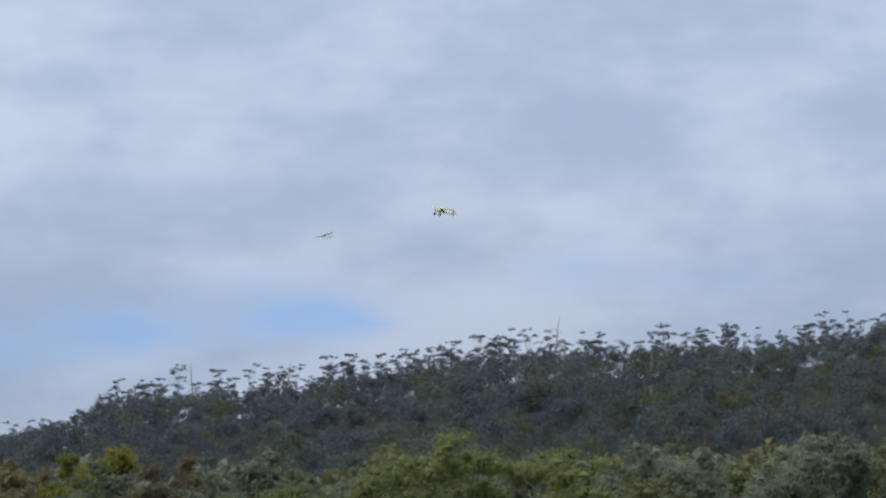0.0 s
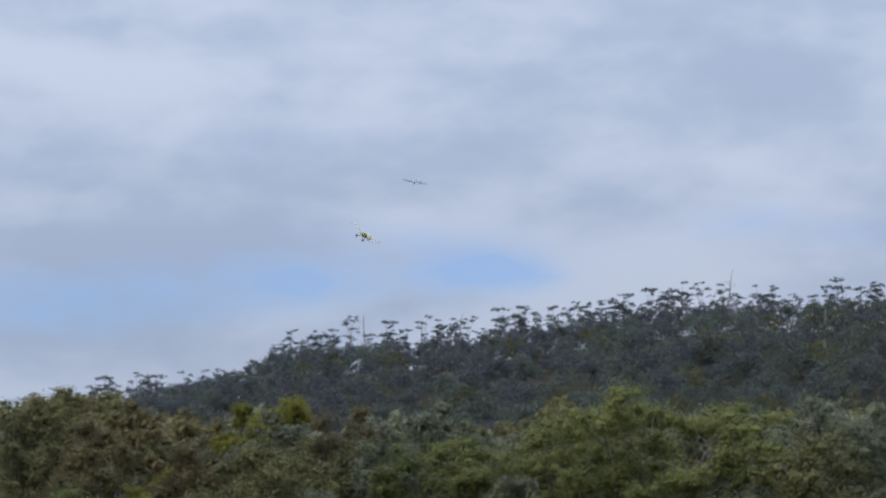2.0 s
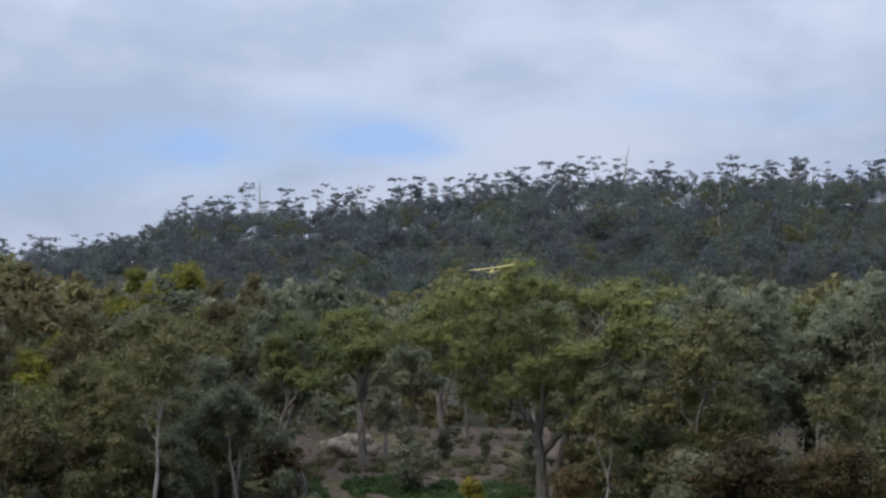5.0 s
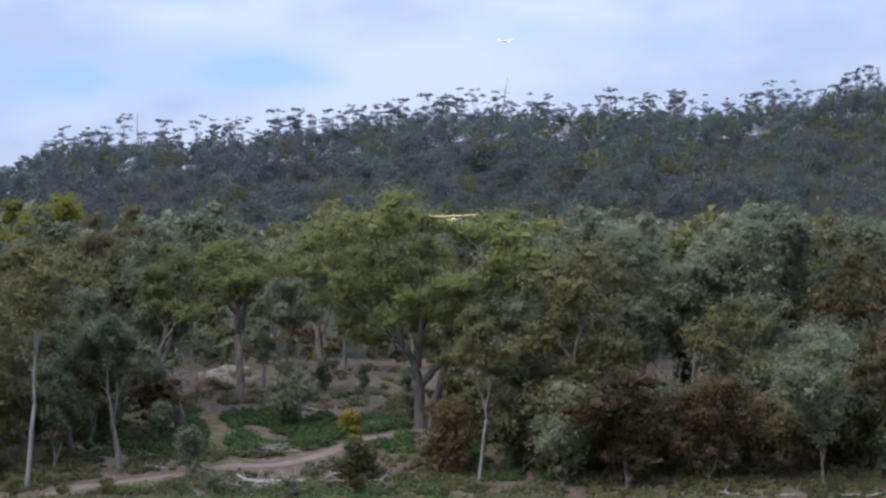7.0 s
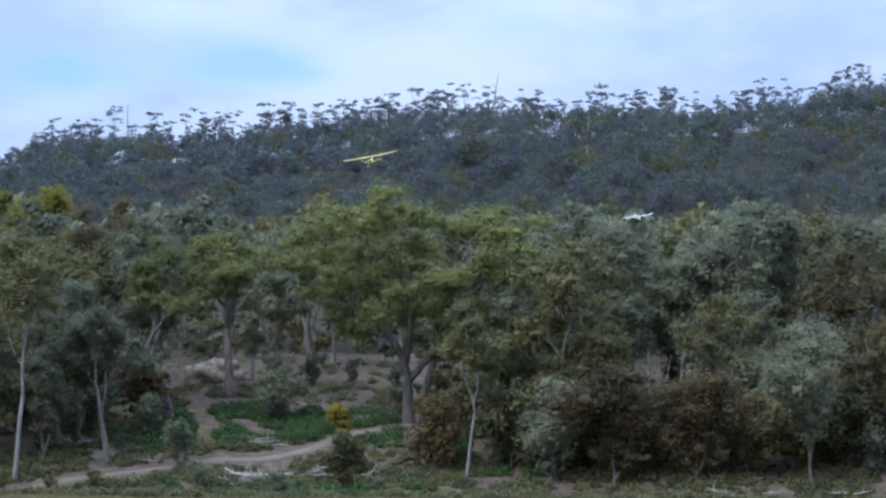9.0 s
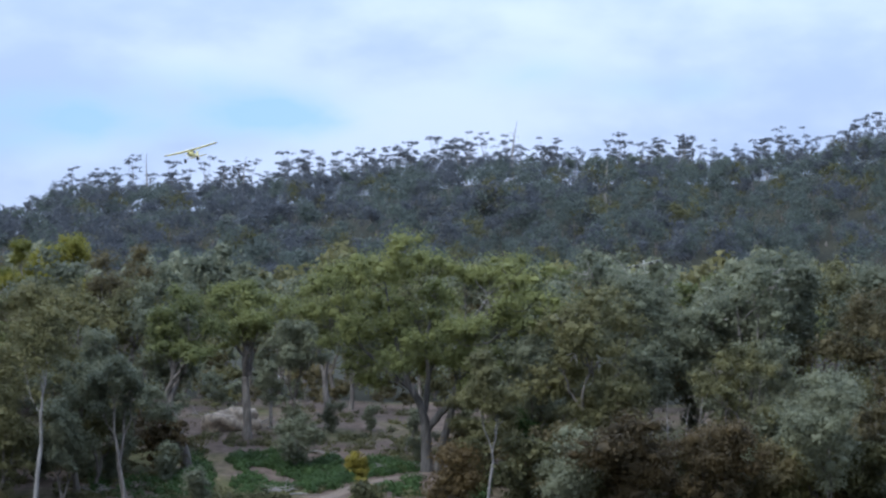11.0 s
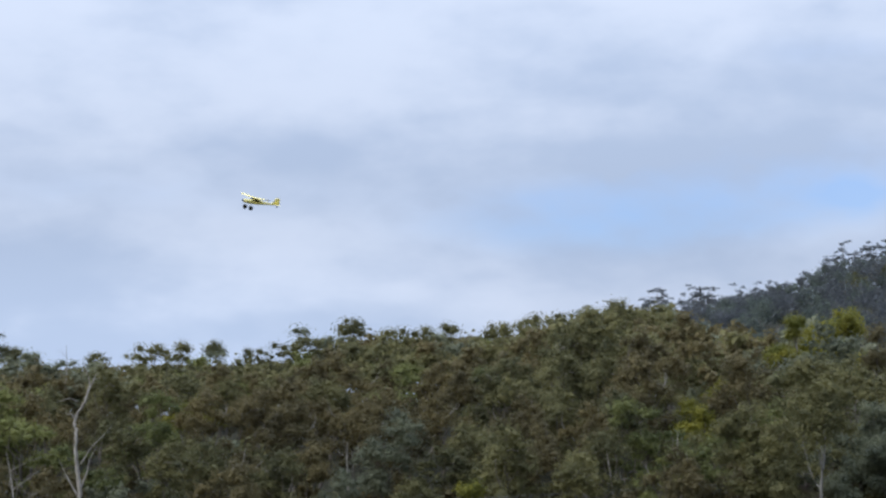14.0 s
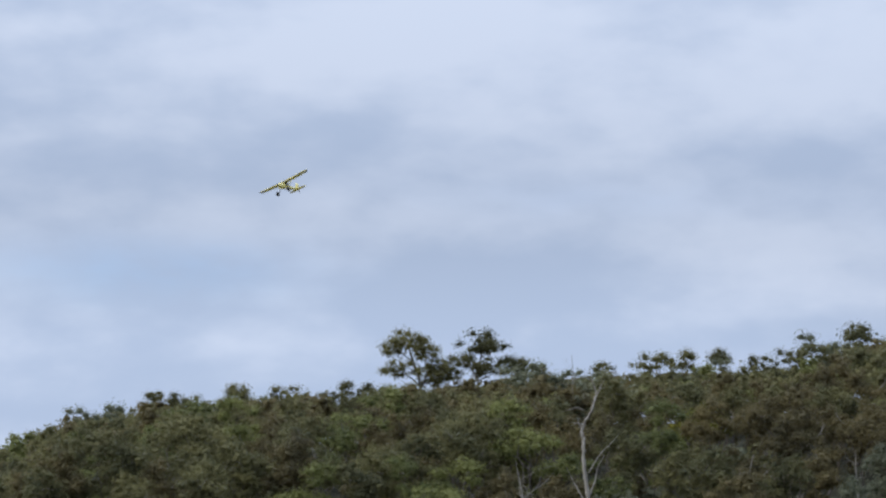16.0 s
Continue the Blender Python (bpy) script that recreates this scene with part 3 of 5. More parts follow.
def plant_woods():
    rng = np.random.default_rng(8)
    low = [tree_shape(80 + i, 3.0, 3.2, 0.02, 6, 28, 0.19, fill=0.0, puff=0.25, trunk=0.02, sides=3, stems=2, twigs=False) for i in range(4)]
    spots = []
    while len(spots) < 480:
        az, d = rng.uniform(-12, 38), math.sqrt(rng.uniform(197 ** 2, 285 ** 2))
        if not any(a <= az < b and d < q for a, b, q in CLEARING):
            spots.append((az, d, rng.uniform(0.5, 1.5)))
    woods("undergrowth", "mixed low scrub and saplings under the gum trees", low, spots,
          [BARK, LEAF_OLIVE, LEAF_GREY, LEAF_BRONZE], lambda r, a, d: 1 + r.choice(3, p=[0.5, 0.08, 0.42] if a > 9.5 else [0.35, 0.35, 0.3]))
    mid = [tree_shape(20 + i, 14, 10, 0.25, 18, 44, 0.42, fill=0.0, twigs=False, sides=3, core=0) for i in range(4)]
    spots = []
    while len(spots) < 310:
        az, d = rng.uniform(-12.5, 39), math.sqrt(rng.uniform(300 ** 2, 400 ** 2))
        s = fit_scale(az, d, 14, rng.uniform(0.8, 1.2)) * rng.uniform(0.85, 1.06)
        if s > 0.35:
            spots.append((az, d, s))
    woods("slope_woods", "dense olive and grey-green gum woods on the upper slope", mid, spots,
          [BARK, LEAF_OLIVE, LEAF_GREY, LEAF_BRONZE], lambda r, a, d: 1 + r.choice(3, p=[0.5, 0.15, 0.35] if a > 9.5 else [0.4, 0.35, 0.25]))
    upper = [tree_shape(90 + i, 13, 8.0 + i * 0.5, 0.2 + 0.05 * i, 18, 34, 0.26, fill=0.1, puff=0.145, sides=3, twigs=False, bare=2 * (i % 2)) for i in range(5)]
    spots, plan = [], []
    while len(spots) < 350:
        az, d = rng.uniform(9.5, 39), math.sqrt(rng.uniform(234 ** 2, 302 ** 2))
        x, y = at(az, d)
        if any((x - u) ** 2 + (y - v) ** 2 < 3.9 ** 2 for u, v in plan):
            continue
        plan.append((x, y))
        s = fit_scale(az, d, 13, rng.uniform(0.62, 1.05)) * rng.uniform(0.78, 1.12)
        if s > 0.3:
            spots.append((az, d, s))
    woods("hillside_woods", "close ranks of olive and bronze gum trees on the hillside", upper, spots,
          [BARK, LEAF_OLIVE, LEAF_GUM, LEAF_BRONZE, LEAF_GREY], lambda r, a, d: 1 + r.choice(4, p=[0.47, 0.08, 0.42, 0.03]))
    def under_crest(az, d, h, q):
        x, y = at(az, d)
        room = d * math.tan(radians(float(table(RIDGE, az)) - rng.uniform(0.30, 0.72))) - float(height(x, y)) + EYE
        return max(0.16, min(q, room / h))

    # the far hillside: round heads low down, slimmer trees with bare trunks higher up, low scrub on the crest
    round_ = [tree_shape(40 + i, 15, 9.5, 0.12, 10, 46, 0.31, puff=0.20, flat=0.95, fill=0.0, twigs=False, sides=3, core=0) for i in range(5)]
    spots = []
    while len(spots) < 1350:
        az, d = rng.uniform(-12.5, 17), math.sqrt(rng.uniform(640 ** 2, 850 ** 2))
        spots.append((az, d, under_crest(az, d, 15, rng.uniform(0.6, 1.1))))
    woods("hill_woods", "haze-tinted grey-green eucalypt woods covering the far hillside", round_, spots, [BARK, LEAF_HAZE_BLUE, LEAF_HAZY, LEAF_OLIVE],
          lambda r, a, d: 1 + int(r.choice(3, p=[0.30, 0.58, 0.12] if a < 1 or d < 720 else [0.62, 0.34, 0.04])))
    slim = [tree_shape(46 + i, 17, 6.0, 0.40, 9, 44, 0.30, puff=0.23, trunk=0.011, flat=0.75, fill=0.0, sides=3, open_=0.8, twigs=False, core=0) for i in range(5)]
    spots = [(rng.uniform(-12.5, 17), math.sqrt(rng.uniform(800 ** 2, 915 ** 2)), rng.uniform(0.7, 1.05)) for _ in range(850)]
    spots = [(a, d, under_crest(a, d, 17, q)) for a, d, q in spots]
    woods("upper_hill_woods", "haze-tinted slim-trunked eucalypt woods below the ridge", slim, spots, [PALE_BARK, LEAF_HAZE_BLUE, LEAF_HAZY],
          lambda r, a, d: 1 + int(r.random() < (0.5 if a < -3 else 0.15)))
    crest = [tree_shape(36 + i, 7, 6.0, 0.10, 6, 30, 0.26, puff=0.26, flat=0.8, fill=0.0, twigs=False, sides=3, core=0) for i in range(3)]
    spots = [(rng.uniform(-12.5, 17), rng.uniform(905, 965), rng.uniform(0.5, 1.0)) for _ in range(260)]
    woods("crest_scrub", "low haze-tinted scrub along the crest of the ridge", crest, spots, [BARK, LEAF_HAZE_BLUE], lambda r, a, d: 1)
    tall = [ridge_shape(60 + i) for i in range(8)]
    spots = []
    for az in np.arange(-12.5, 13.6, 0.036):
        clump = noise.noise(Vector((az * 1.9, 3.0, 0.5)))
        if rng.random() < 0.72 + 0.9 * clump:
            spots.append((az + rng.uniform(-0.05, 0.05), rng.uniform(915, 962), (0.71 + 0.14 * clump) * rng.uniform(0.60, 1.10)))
    woods("ridge_woods", "tall slender dark gum trees standing along the ridge", tall, spots, [PALE_BARK, LEAF_HAZE_BLUE], lambda r, a, d: 1)


plant_woods()


# ---- the big gum and other single trees ----
def cluster_tree(name, seed, boles, heads, mat, label, turn, az, d, deep, puff=(0.8, 1.45), per=6, count=70, leaf=0.095, flat=0.82, bare=0, bark=None, limb=0.16):
    """A tree with known limbs. boles: trunks as rows of (across, up, radius); heads: (across, up, half width) of the leafy heads, each
    on a limb of its own from the nearest bole. deep: how far the heads stand before or behind the trunk."""
    rng = np.random.default_rng(seed)
    wv, wf, nodes = [], [], []
    for row in boles:
        q = np.array(row, float)
        k = np.linspace(0, len(q) - 1, 4 * len(q) - 3)
        P = np.stack([np.interp(k, np.arange(len(q)), q[:, 0]), 0.5 * np.sin(k * 1.1 + seed + len(wv)) * np.minimum(k, 1.5) * 0.5, np.interp(k, np.arange(len(q)), q[:, 1])], -1)
        P[1:-1] = (P[:-2] + 2 * P[1:-1] + P[2:]) / 4
        R = 0.78 * np.interp(k, np.arange(len(q)), q[:, 2])
        P[1:] += rng.normal(size=P[1:].shape) * R[1:, None] * 0.12
        tube(P, R, 9, wv, wf)
        nodes += [(p, r) for p, r in zip(P, R) if p[2] > q[:, 1].max() * 0.45]
    C, Rr, dead = [], [], []
    for i, (x, z, w, *front) in enumerate(heads):
        y = front[0] if front else rng.uniform(-1, 0.7) * deep
        e = np.array([x, y, z - w * 0.35])
        cost = [np.linalg.norm((e - p) * (1, 0.6, 1)) + 3.0 * max(0, p[2] - z + 1.5) for p, r in nodes]
        p, r = nodes[int(np.argmin(cost))]
        r = min(r * 0.6, limb)
        L = np.linalg.norm(e - p)
        m1, m2 = p + (e - p) * 0.35 + rng.normal(size=3) * L * 0.06 + (0, 0, L * 0.06), p + (e - p) * 0.7 + rng.normal(size=3) * L * 0.06 + (0, 0, L * 0.05)
        tube([p, m1, m2, e], [r, r * 0.8, r * 0.55, r * 0.25], 6, wv, wf)
        for _ in range(per):
            c = e + np.array([rng.uniform(-1, 1) * w, rng.uniform(-1, 1) * w, rng.uniform(-0.35, 0.6) * w])
            tube([m2 if rng.random() < 0.5 else e, (m2 + c) / 2 + rng.normal(size=3) * 0.1 * w, c], [r * 0.3, r * 0.2, 0.01], 3, wv, wf)
            C.append(c)
            Rr.append(rng.uniform(*puff) * (0.55 + 0.25 * w))
        if i < bare:
            dv, df = [], []
            for _ in range(3):
                q = m2 + np.array([rng.normal() * 0.8, -abs(rng.normal()) * 1.5, rng.uniform(0.6, 2.4)])
                t = (m2 + q) / 2 + rng.normal(size=3) * 0.25
                tube([m2, t, q], [0.075, 0.055, 0.015], 5, dv, df)
                for _ in range(3):
                    u = t + rng.normal(size=3) * 0.6 + (0, -0.3, 0.4)
                    tube([t, (t + u) / 2 + rng.normal(size=3) * 0.1, u], [0.04, 0.03, 0.008], 3, dv, df)
            dead.append((np.vstack(dv), np.vstack(df)))
    lv, lf = foliage_mesh(rng, np.array(C), np.array(Rr), flat, count, leaf)
    ob = tree(name, (np.vstack(wv), np.vstack(wf), lv, lf, dead), mat, label, "tree", bark=bark)
    return settle(ob, az, d, turn)


cluster_tree("old_gum_tree", 7,
             [[(0.0, -0.8, 0.75), (-0.1, 1.5, 0.58), (-0.1, 3.4, 0.52), (-0.5, 5.2, 0.40), (-1.6, 6.9, 0.33), (-2.4, 9.6, 0.25), (-3.2, 12.6, 0.16), (-3.6, 15.2, 0.08)],
              [(0.7, -0.8, 0.50), (1.1, 1.7, 0.44), (1.7, 4.2, 0.38), (2.3, 6.6, 0.33), (2.4, 9.4, 0.26), (3.4, 12.0, 0.18), (4.8, 14.2, 0.09)],
              [(-0.1, 3.2, 0.42), (0.9, 4.6, 0.36), (1.7, 5.3, 0.33), (2.3, 6.8, 0.28)],
              [(-0.3, 4.8, 0.36), (0.0, 7.5, 0.27), (-0.2, 10.5, 0.20), (0.4, 13.8, 0.10)],
              [(-1.2, 6.4, 0.24), (-3.6, 8.2, 0.19), (-5.8, 10.2, 0.12), (-7.0, 12.6, 0.07)]],
             [(6.2, 13.2, 1.3), (5.2, 12.6, 1.2), (7.0, 14.8, 1.3), (0.6, 14.6, 1.4), (-2.5, 17.9, 1.9), (-0.9, 17.2, 1.5), (-5.2, 16.6, 1.8), (-8.6, 15.4, 1.7), (-7.0, 13.6, 1.7), (-7.2, 11.0, 1.6), (-3.9, 13.9, 1.8), (-5.2, 9.2, 1.5),
              (-1.2, 12.6, 1.8), (-2.6, 10.6, 1.7), (0.9, 17.0, 1.5), (1.3, 11.6, 1.6), (3.9, 11.4, 1.7), (5.4, 16.2, 1.6), (8.0, 16.4, 1.7), (9.2, 13.6, 1.4), (8.1, 11.6, 1.5), (4.6, 8.2, 1.5), (6.4, 9.2, 1.5),
              (3.2, 9.6, 1.2), (2.9, 16.4, 1.3), (-9.8, 13.0, 1.2), (-4.0, 11.8, 1.5), (6.3, 17.3, 1.2), (-6.6, 15.8, 1.5), (-3.4, 16.2, 1.6), (-4.6, 7.6, 1.2), (-1.4, 9.0, 1.3), (0.6, 9.4, 1.2), (-3.1, 8.8, 1.4, -4.0), (1.9, 9.0, 1.2, -3.5), (4.0, 7.2, 1.2, -3.0), (-0.9, 10.6, 1.4, -4.5), (2.6, 11.2, 1.4, -4.5), (-5.6, 11.6, 1.4, -4.0)],
             LEAF_GUM, "huge spreading old gum tree with forked grey trunk and bare limbs", -0.2, -0.2, 212, 6.0, bare=5, per=10, count=110, bark=DARK_BARK)


def part(name, bm, mat, parent, label=""):
    me = bpy.data.meshes.new(name)
    bmesh.ops.recalc_face_normals(bm, faces=bm.faces)
    bm.to_mesh(me)
    bm.free()
    me.materials.append(mat)
    for p in me.polygons:
        p.use_smooth = True
    ob = new(name, me)
    ob.parent = parent
    if label:
        ob["label"] = label
    return ob


def shrub(name, seed, h, w, mat, label, az, d, puffs=18, count=230, leaf=0.095, low=0.03, stems=2, category="shrub", puff=0.2, **k):
    ob = tree(name, tree_shape(seed, h, w, low, puffs, count, leaf, puff=puff, stems=stems, **k), mat, label, category)
    return settle(ob, az, d, seed * 37 % 360)


def single(seed, h, w, low, mat, label, az, d, puffs=34, count=260, leaf=0.098, puff=0.13, bark=None, **k):
    ob = tree("gum_tree", tree_shape(seed, h, w, low, puffs, count, leaf, puff=puff, **k), mat, label, "tree", bark=bark)
    return settle(ob, az, d, seed * 53 % 360)


# round the clearing
single(101, 14.4, 7.0, 0.42, LEAF_GUM, "gum tree with thick pale trunk beside the green clearing", 4.94, 211, trunk=0.027)
single(102, 13.5, 7.5, 0.45, LEAF_GUM, "gum tree with pale double trunk before the earth mound", 3.70, 224, stems=2, trunk=0.025)
single(103, 18.0, 7.5, 0.40, LEAF_OLIVE, "tall gum tree with a thin straight pale trunk", 8.24, 194, trunk=0.009, puff=0.16, bark=PALE_BARK)
single(104, 11.5, 6.0, 0.36, LEAF_GREY, "small gum tree with dense grey-green crown by the track", 6.26, 199, trunk=0.018)
single(105, 12.5, 6.5, 0.20, LEAF_GREY, "leafy grey-green gum tree at the clearing's edge", 7.3, 203)
single(106, 13.0, 7.0, 0.15, LEAF_OLIVE, "leafy olive gum tree at the clearing's edge", 9.4, 201)
single(107, 10.5, 6.0, 0.18, LEAF_GREY, "slim dusky gum tree behind the clearing", 2.6, 221)
single(108, 13.0, 5.5, 0.42, LEAF_OLIVE, "slender gum tree with a thin white trunk", -1.43, 196, trunk=0.009, bark=PALE_BARK)
single(109, 15.0, 11.5, 0.16, LEAF_GREY, "broad grey-green gum tree with white dead boughs", -4.55, 220, bare=14, puffs=50)
single(110, 16.5, 11.5, 0.14, LEAF_GREY, "broad grey-olive gum tree on the slope", -7.5, 221, puffs=54)
single(111, 15.0, 9.5, 0.14, LEAF_GREY, "bushy grey-green gum tree on the slope", -9.9, 222)
single(112, 8.5, 6.5, 0.10, LEAF_OLIVE, "young gum tree with yellow-olive leaf", -4.05, 205, puff=0.16)
single(113, 11.8, 9.2, 0.13, LEAF_GREY, "gum tree with pale branching trunk on the field's edge", -8.85, 195, trunk=0.011)
single(114, 11.0, 7.0, 0.08, LEAF_BRONZE, "bushy gum tree with bronze leaf on the field's edge", -10.6, 199)
single(115, 16.0, 7.0, 0.5, LEAF_YELLOW, "gum tree with a bright yellow head", 7.75, 258)
single(116, 15.0, 5.5, 0.5, LEAF_YELLOW, "gum tree with a bright yellow-green head", 8.5, 250)
single(117, 14.5, 8.0, 0.3, LEAF_OLIVE, "round-headed olive gum tree behind the clearing", 1.9, 232)
single(118, 15.5, 8.5, 0.3, LEAF_BRONZE, "round-headed bronze gum tree behind the clearing", 6.3, 232)
single(119, 11.0, 6.0, 0.15, LEAF_GREY, "grey-green gum tree beside the big gum", -2.6, 217)
single(154, 11.0, 9.0, 0.05, LEAF_GREY, "bushy grey-green gum behind bleached saplings", -5.9, 222)
single(155, 10.5, 8.0, 0.05, LEAF_OLIVE, "bushy olive gum behind the big gum", -3.1, 219)
single(156, 8.5, 5.5, 0.05, LEAF_OLIVE, "young olive gum under the big gum's boughs", -1.4, 206)
single(157, 10.0, 8.0, 0.05, LEAF_GREY, "low-branching grey-green gum on the slope", -7.4, 214)
single(151, 9.5, 6.5, 0.05, LEAF_OLIVE, "bushy dark olive gum reaching down to the ground", 9.0, 197)
single(152, 8.0, 5.0, 0.08, LEAF_GREY, "young grey-green gum beside a tall pale trunk", 7.65, 199)
single(153, 9.0, 5.0, 0.06, LEAF_OLIVE, "young olive gum at the foot of the slope", 6.9, 205)
shrub("rust_bush", 121, 5.6, 6.0, LEAF_RUST, "rust-brown and olive bush beside the track", -0.75, 197.5)
shrub("dark_bush", 122, 5.5, 3.2, LEAF_GREEN, "dark green columnar bush under the big gum", -2.25, 209, puff=0.24)
shrub("grey_bush", 123, 7.5, 6.0, LEAF_GREY, "tall grey-green bush on the field's edge", -3.25, 195)
shrub("rust_tree", 124, 8.8, 8.6, LEAF_RUST, "dark red-brown bushy tree on the field's edge", -4.65, 194.5, 40, category="tree", puff=0.16, fill=0.9)
shrub("rust_tree", 125, 8.0, 7.2, LEAF_RUST, "orange-brown bushy tree on the field's edge", -6.4, 195, 34, low=0.03, category="tree", puff=0.16, fill=0.9)
shrub("dark_bush", 126, 6.0, 5.0, LEAF_BRONZE, "dark bushy tree between rusty neighbours", -7.5, 197)
WATTLE = foliage("leaf_wattle_flower", (0.08, 0.085, 0.02), (0.18, 0.16, 0.03), (0.32, 0.26, 0.04))
shrub("wattle_bush", 127, 3.2, 1.7, WATTLE, "small wattle bush with yellow flower by the track", 1.22, 203, 8, puff=0.26)
shrub("green_bush", 128, 3.2, 3.6, LEAF_OLIVE, "rounded olive bush beside the track", 1.2, 195.5, 12)
shrub("grey_bush", 129, 3.4, 2.4, LEAF_GREY, "small grey-blue bush at the track's edge", 4.75, 197.5, 9, puff=0.24)
shrub("grey_bush", 130, 4.2, 4.0, LEAF_GREY, "loose grey-green sapling in the clearing", 2.65, 212, 10)
shrub("green_bush", 131, 2.6, 2.4, LEAF_OLIVE, "low olive bush in the clearing", 5.4, 207, 8)
shrub("green_bush", 132, 4.6, 3.4, LEAF_GREEN, "fresh green pine-like bush below the gums", 17.3, 198, 14, puff=0.22)
shrub("green_bush", 133, 7.0, 4.6, LEAF_YELLOW, "bright green young gum below the woods", 15.7, 197, 22, puff=0.17)
# a hedge of mixed bushes along the field's edge
def edge_bushes():
    rng = np.random.default_rng(71)
    mats = ((LEAF_GREY, "grey_bush", "grey-green gum scrub along the field's edge"), (LEAF_OLIVE, "olive_bush", "olive gum scrub along the field's edge"),
            (LEAF_BRONZE, "bronze_bush", "bronze-brown scrub along the field's edge"), (LEAF_RUST, "rust_bush", "rust-red scrub along the field's edge"))
    protos = [tree(n, tree_shape(500 + i, 5.0, 4.6, 0.02, 16, 84, 0.135, puff=0.19, stems=3, trunk=0.016), m, l, "shrub", "scrub along the field's edge") for i, (m, n, l) in enumerate(mats)]
    spots = [(a, d) for a in np.arange(-11.5, -1.6, 0.62) for d in (198.5, 203.5)] + [(a, d) for a in np.arange(5.6, 10.0, 0.75) for d in (206.5, 210.5)]
    spots += [(a, 194.5) for a in np.arange(9.2, 38.5, 0.62)] + [(a, 200.5) for a in np.arange(9.5, 38.5, 0.7)] + [(a, 206) for a in np.arange(9.5, 38.5, 0.9)] + [(a, 216.0) for a in np.arange(-1.9, 0.2, 0.7)] + [(a, 228.0) for a in np.arange(-1.0, 3.2, 0.9)]
    spots += [(a, 190.8) for a in np.arange(-0.6, 8.8, 1.0)]
    used = set()
    for a, d in spots:
        k = int(rng.choice(4, p=[0.07, 0.53, 0.38, 0.02] if a > 9 else [0.42, 0.33, 0.2, 0.05]))
        s = rng.uniform(0.55, 1.15) * (0.6 if d > 215 else 0.34 if d == 190.8 else 1.3 if a < -1.6 else 1.0)
        spread(protos[k], a + rng.uniform(-0.25, 0.25), d + rng.uniform(-1.3, 1.3), rng.uniform(0, 360), s, k not in used)
        used.add(k)


edge_bushes()
# emergent pair over the canopy
PAIR = 292.0
PAIR_FOOT = float(height(*at(27.6, PAIR))) - EYE
PAIR_Z = PAIR * math.tan(radians(4.05)) - PAIR_FOOT      # canopy level over the pair's foot
cluster_tree("gum_tree", 41, [[(0.0, -0.6, 0.3), (0.0, PAIR_Z * 0.6, 0.24), (-0.2, PAIR_Z + 0.2, 0.2), (-1.2, PAIR_Z + 2.8, 0.14), (-1.6, PAIR_Z + 4.6, 0.07)], [(-0.1, PAIR_Z - 1.0, 0.18), (1.0, PAIR_Z + 1.6, 0.12), (1.6, PAIR_Z + 3.4, 0.06)]],
             [(x * 1.15, PAIR_Z + z - 0.4, w * 1.7) for x, z, w in ((-1.7, 5.4, 1.0), (-2.9, 4.4, 0.9), (-0.6, 4.7, 0.8), (0.4, 3.9, 0.8), (-0.2, 2.4, 1.0), (-2.6, 1.9, 0.8), (1.7, 2.2, 0.9), (2.6, 1.6, 0.8), (0.9, 0.8, 0.8))],
             LEAF_OLIVE, "tall open-crowned gum standing above the canopy", 27.6, 27.6, PAIR, 1.6, puff=(0.75, 1.1), per=9, count=100, bark=PALE_BARK)
cluster_tree("gum_tree", 42, [[(0.0, -0.6, 0.3), (0.0, PAIR_Z * 0.6, 0.22), (-0.2, PAIR_Z + 0.4, 0.17), (0.3, PAIR_Z + 2.6, 0.11), (0.6, PAIR_Z + 3.8, 0.06)], [(-0.1, PAIR_Z - 0.6, 0.15), (-1.2, PAIR_Z + 1.4, 0.10), (-1.6, PAIR_Z + 2.4, 0.05)]],
             [(x * 1.15, PAIR_Z + z - 0.4, w * 1.7) for x, z, w in ((0.6, 4.5, 1.0), (-0.8, 4.1, 0.8), (1.7, 4.0, 0.8), (-1.6, 2.4, 0.8), (1.9, 2.2, 0.9), (0.4, 1.4, 0.8), (3.2, 1.5, 1.0), (4.4, 1.0, 0.9))],
             LEAF_OLIVE, "tall open-crowned gum with a forked pale trunk over the canopy", 26.35, 26.35, PAIR, 1.6, puff=(0.75, 1.1), per=9, count=100, bark=PALE_BARK)


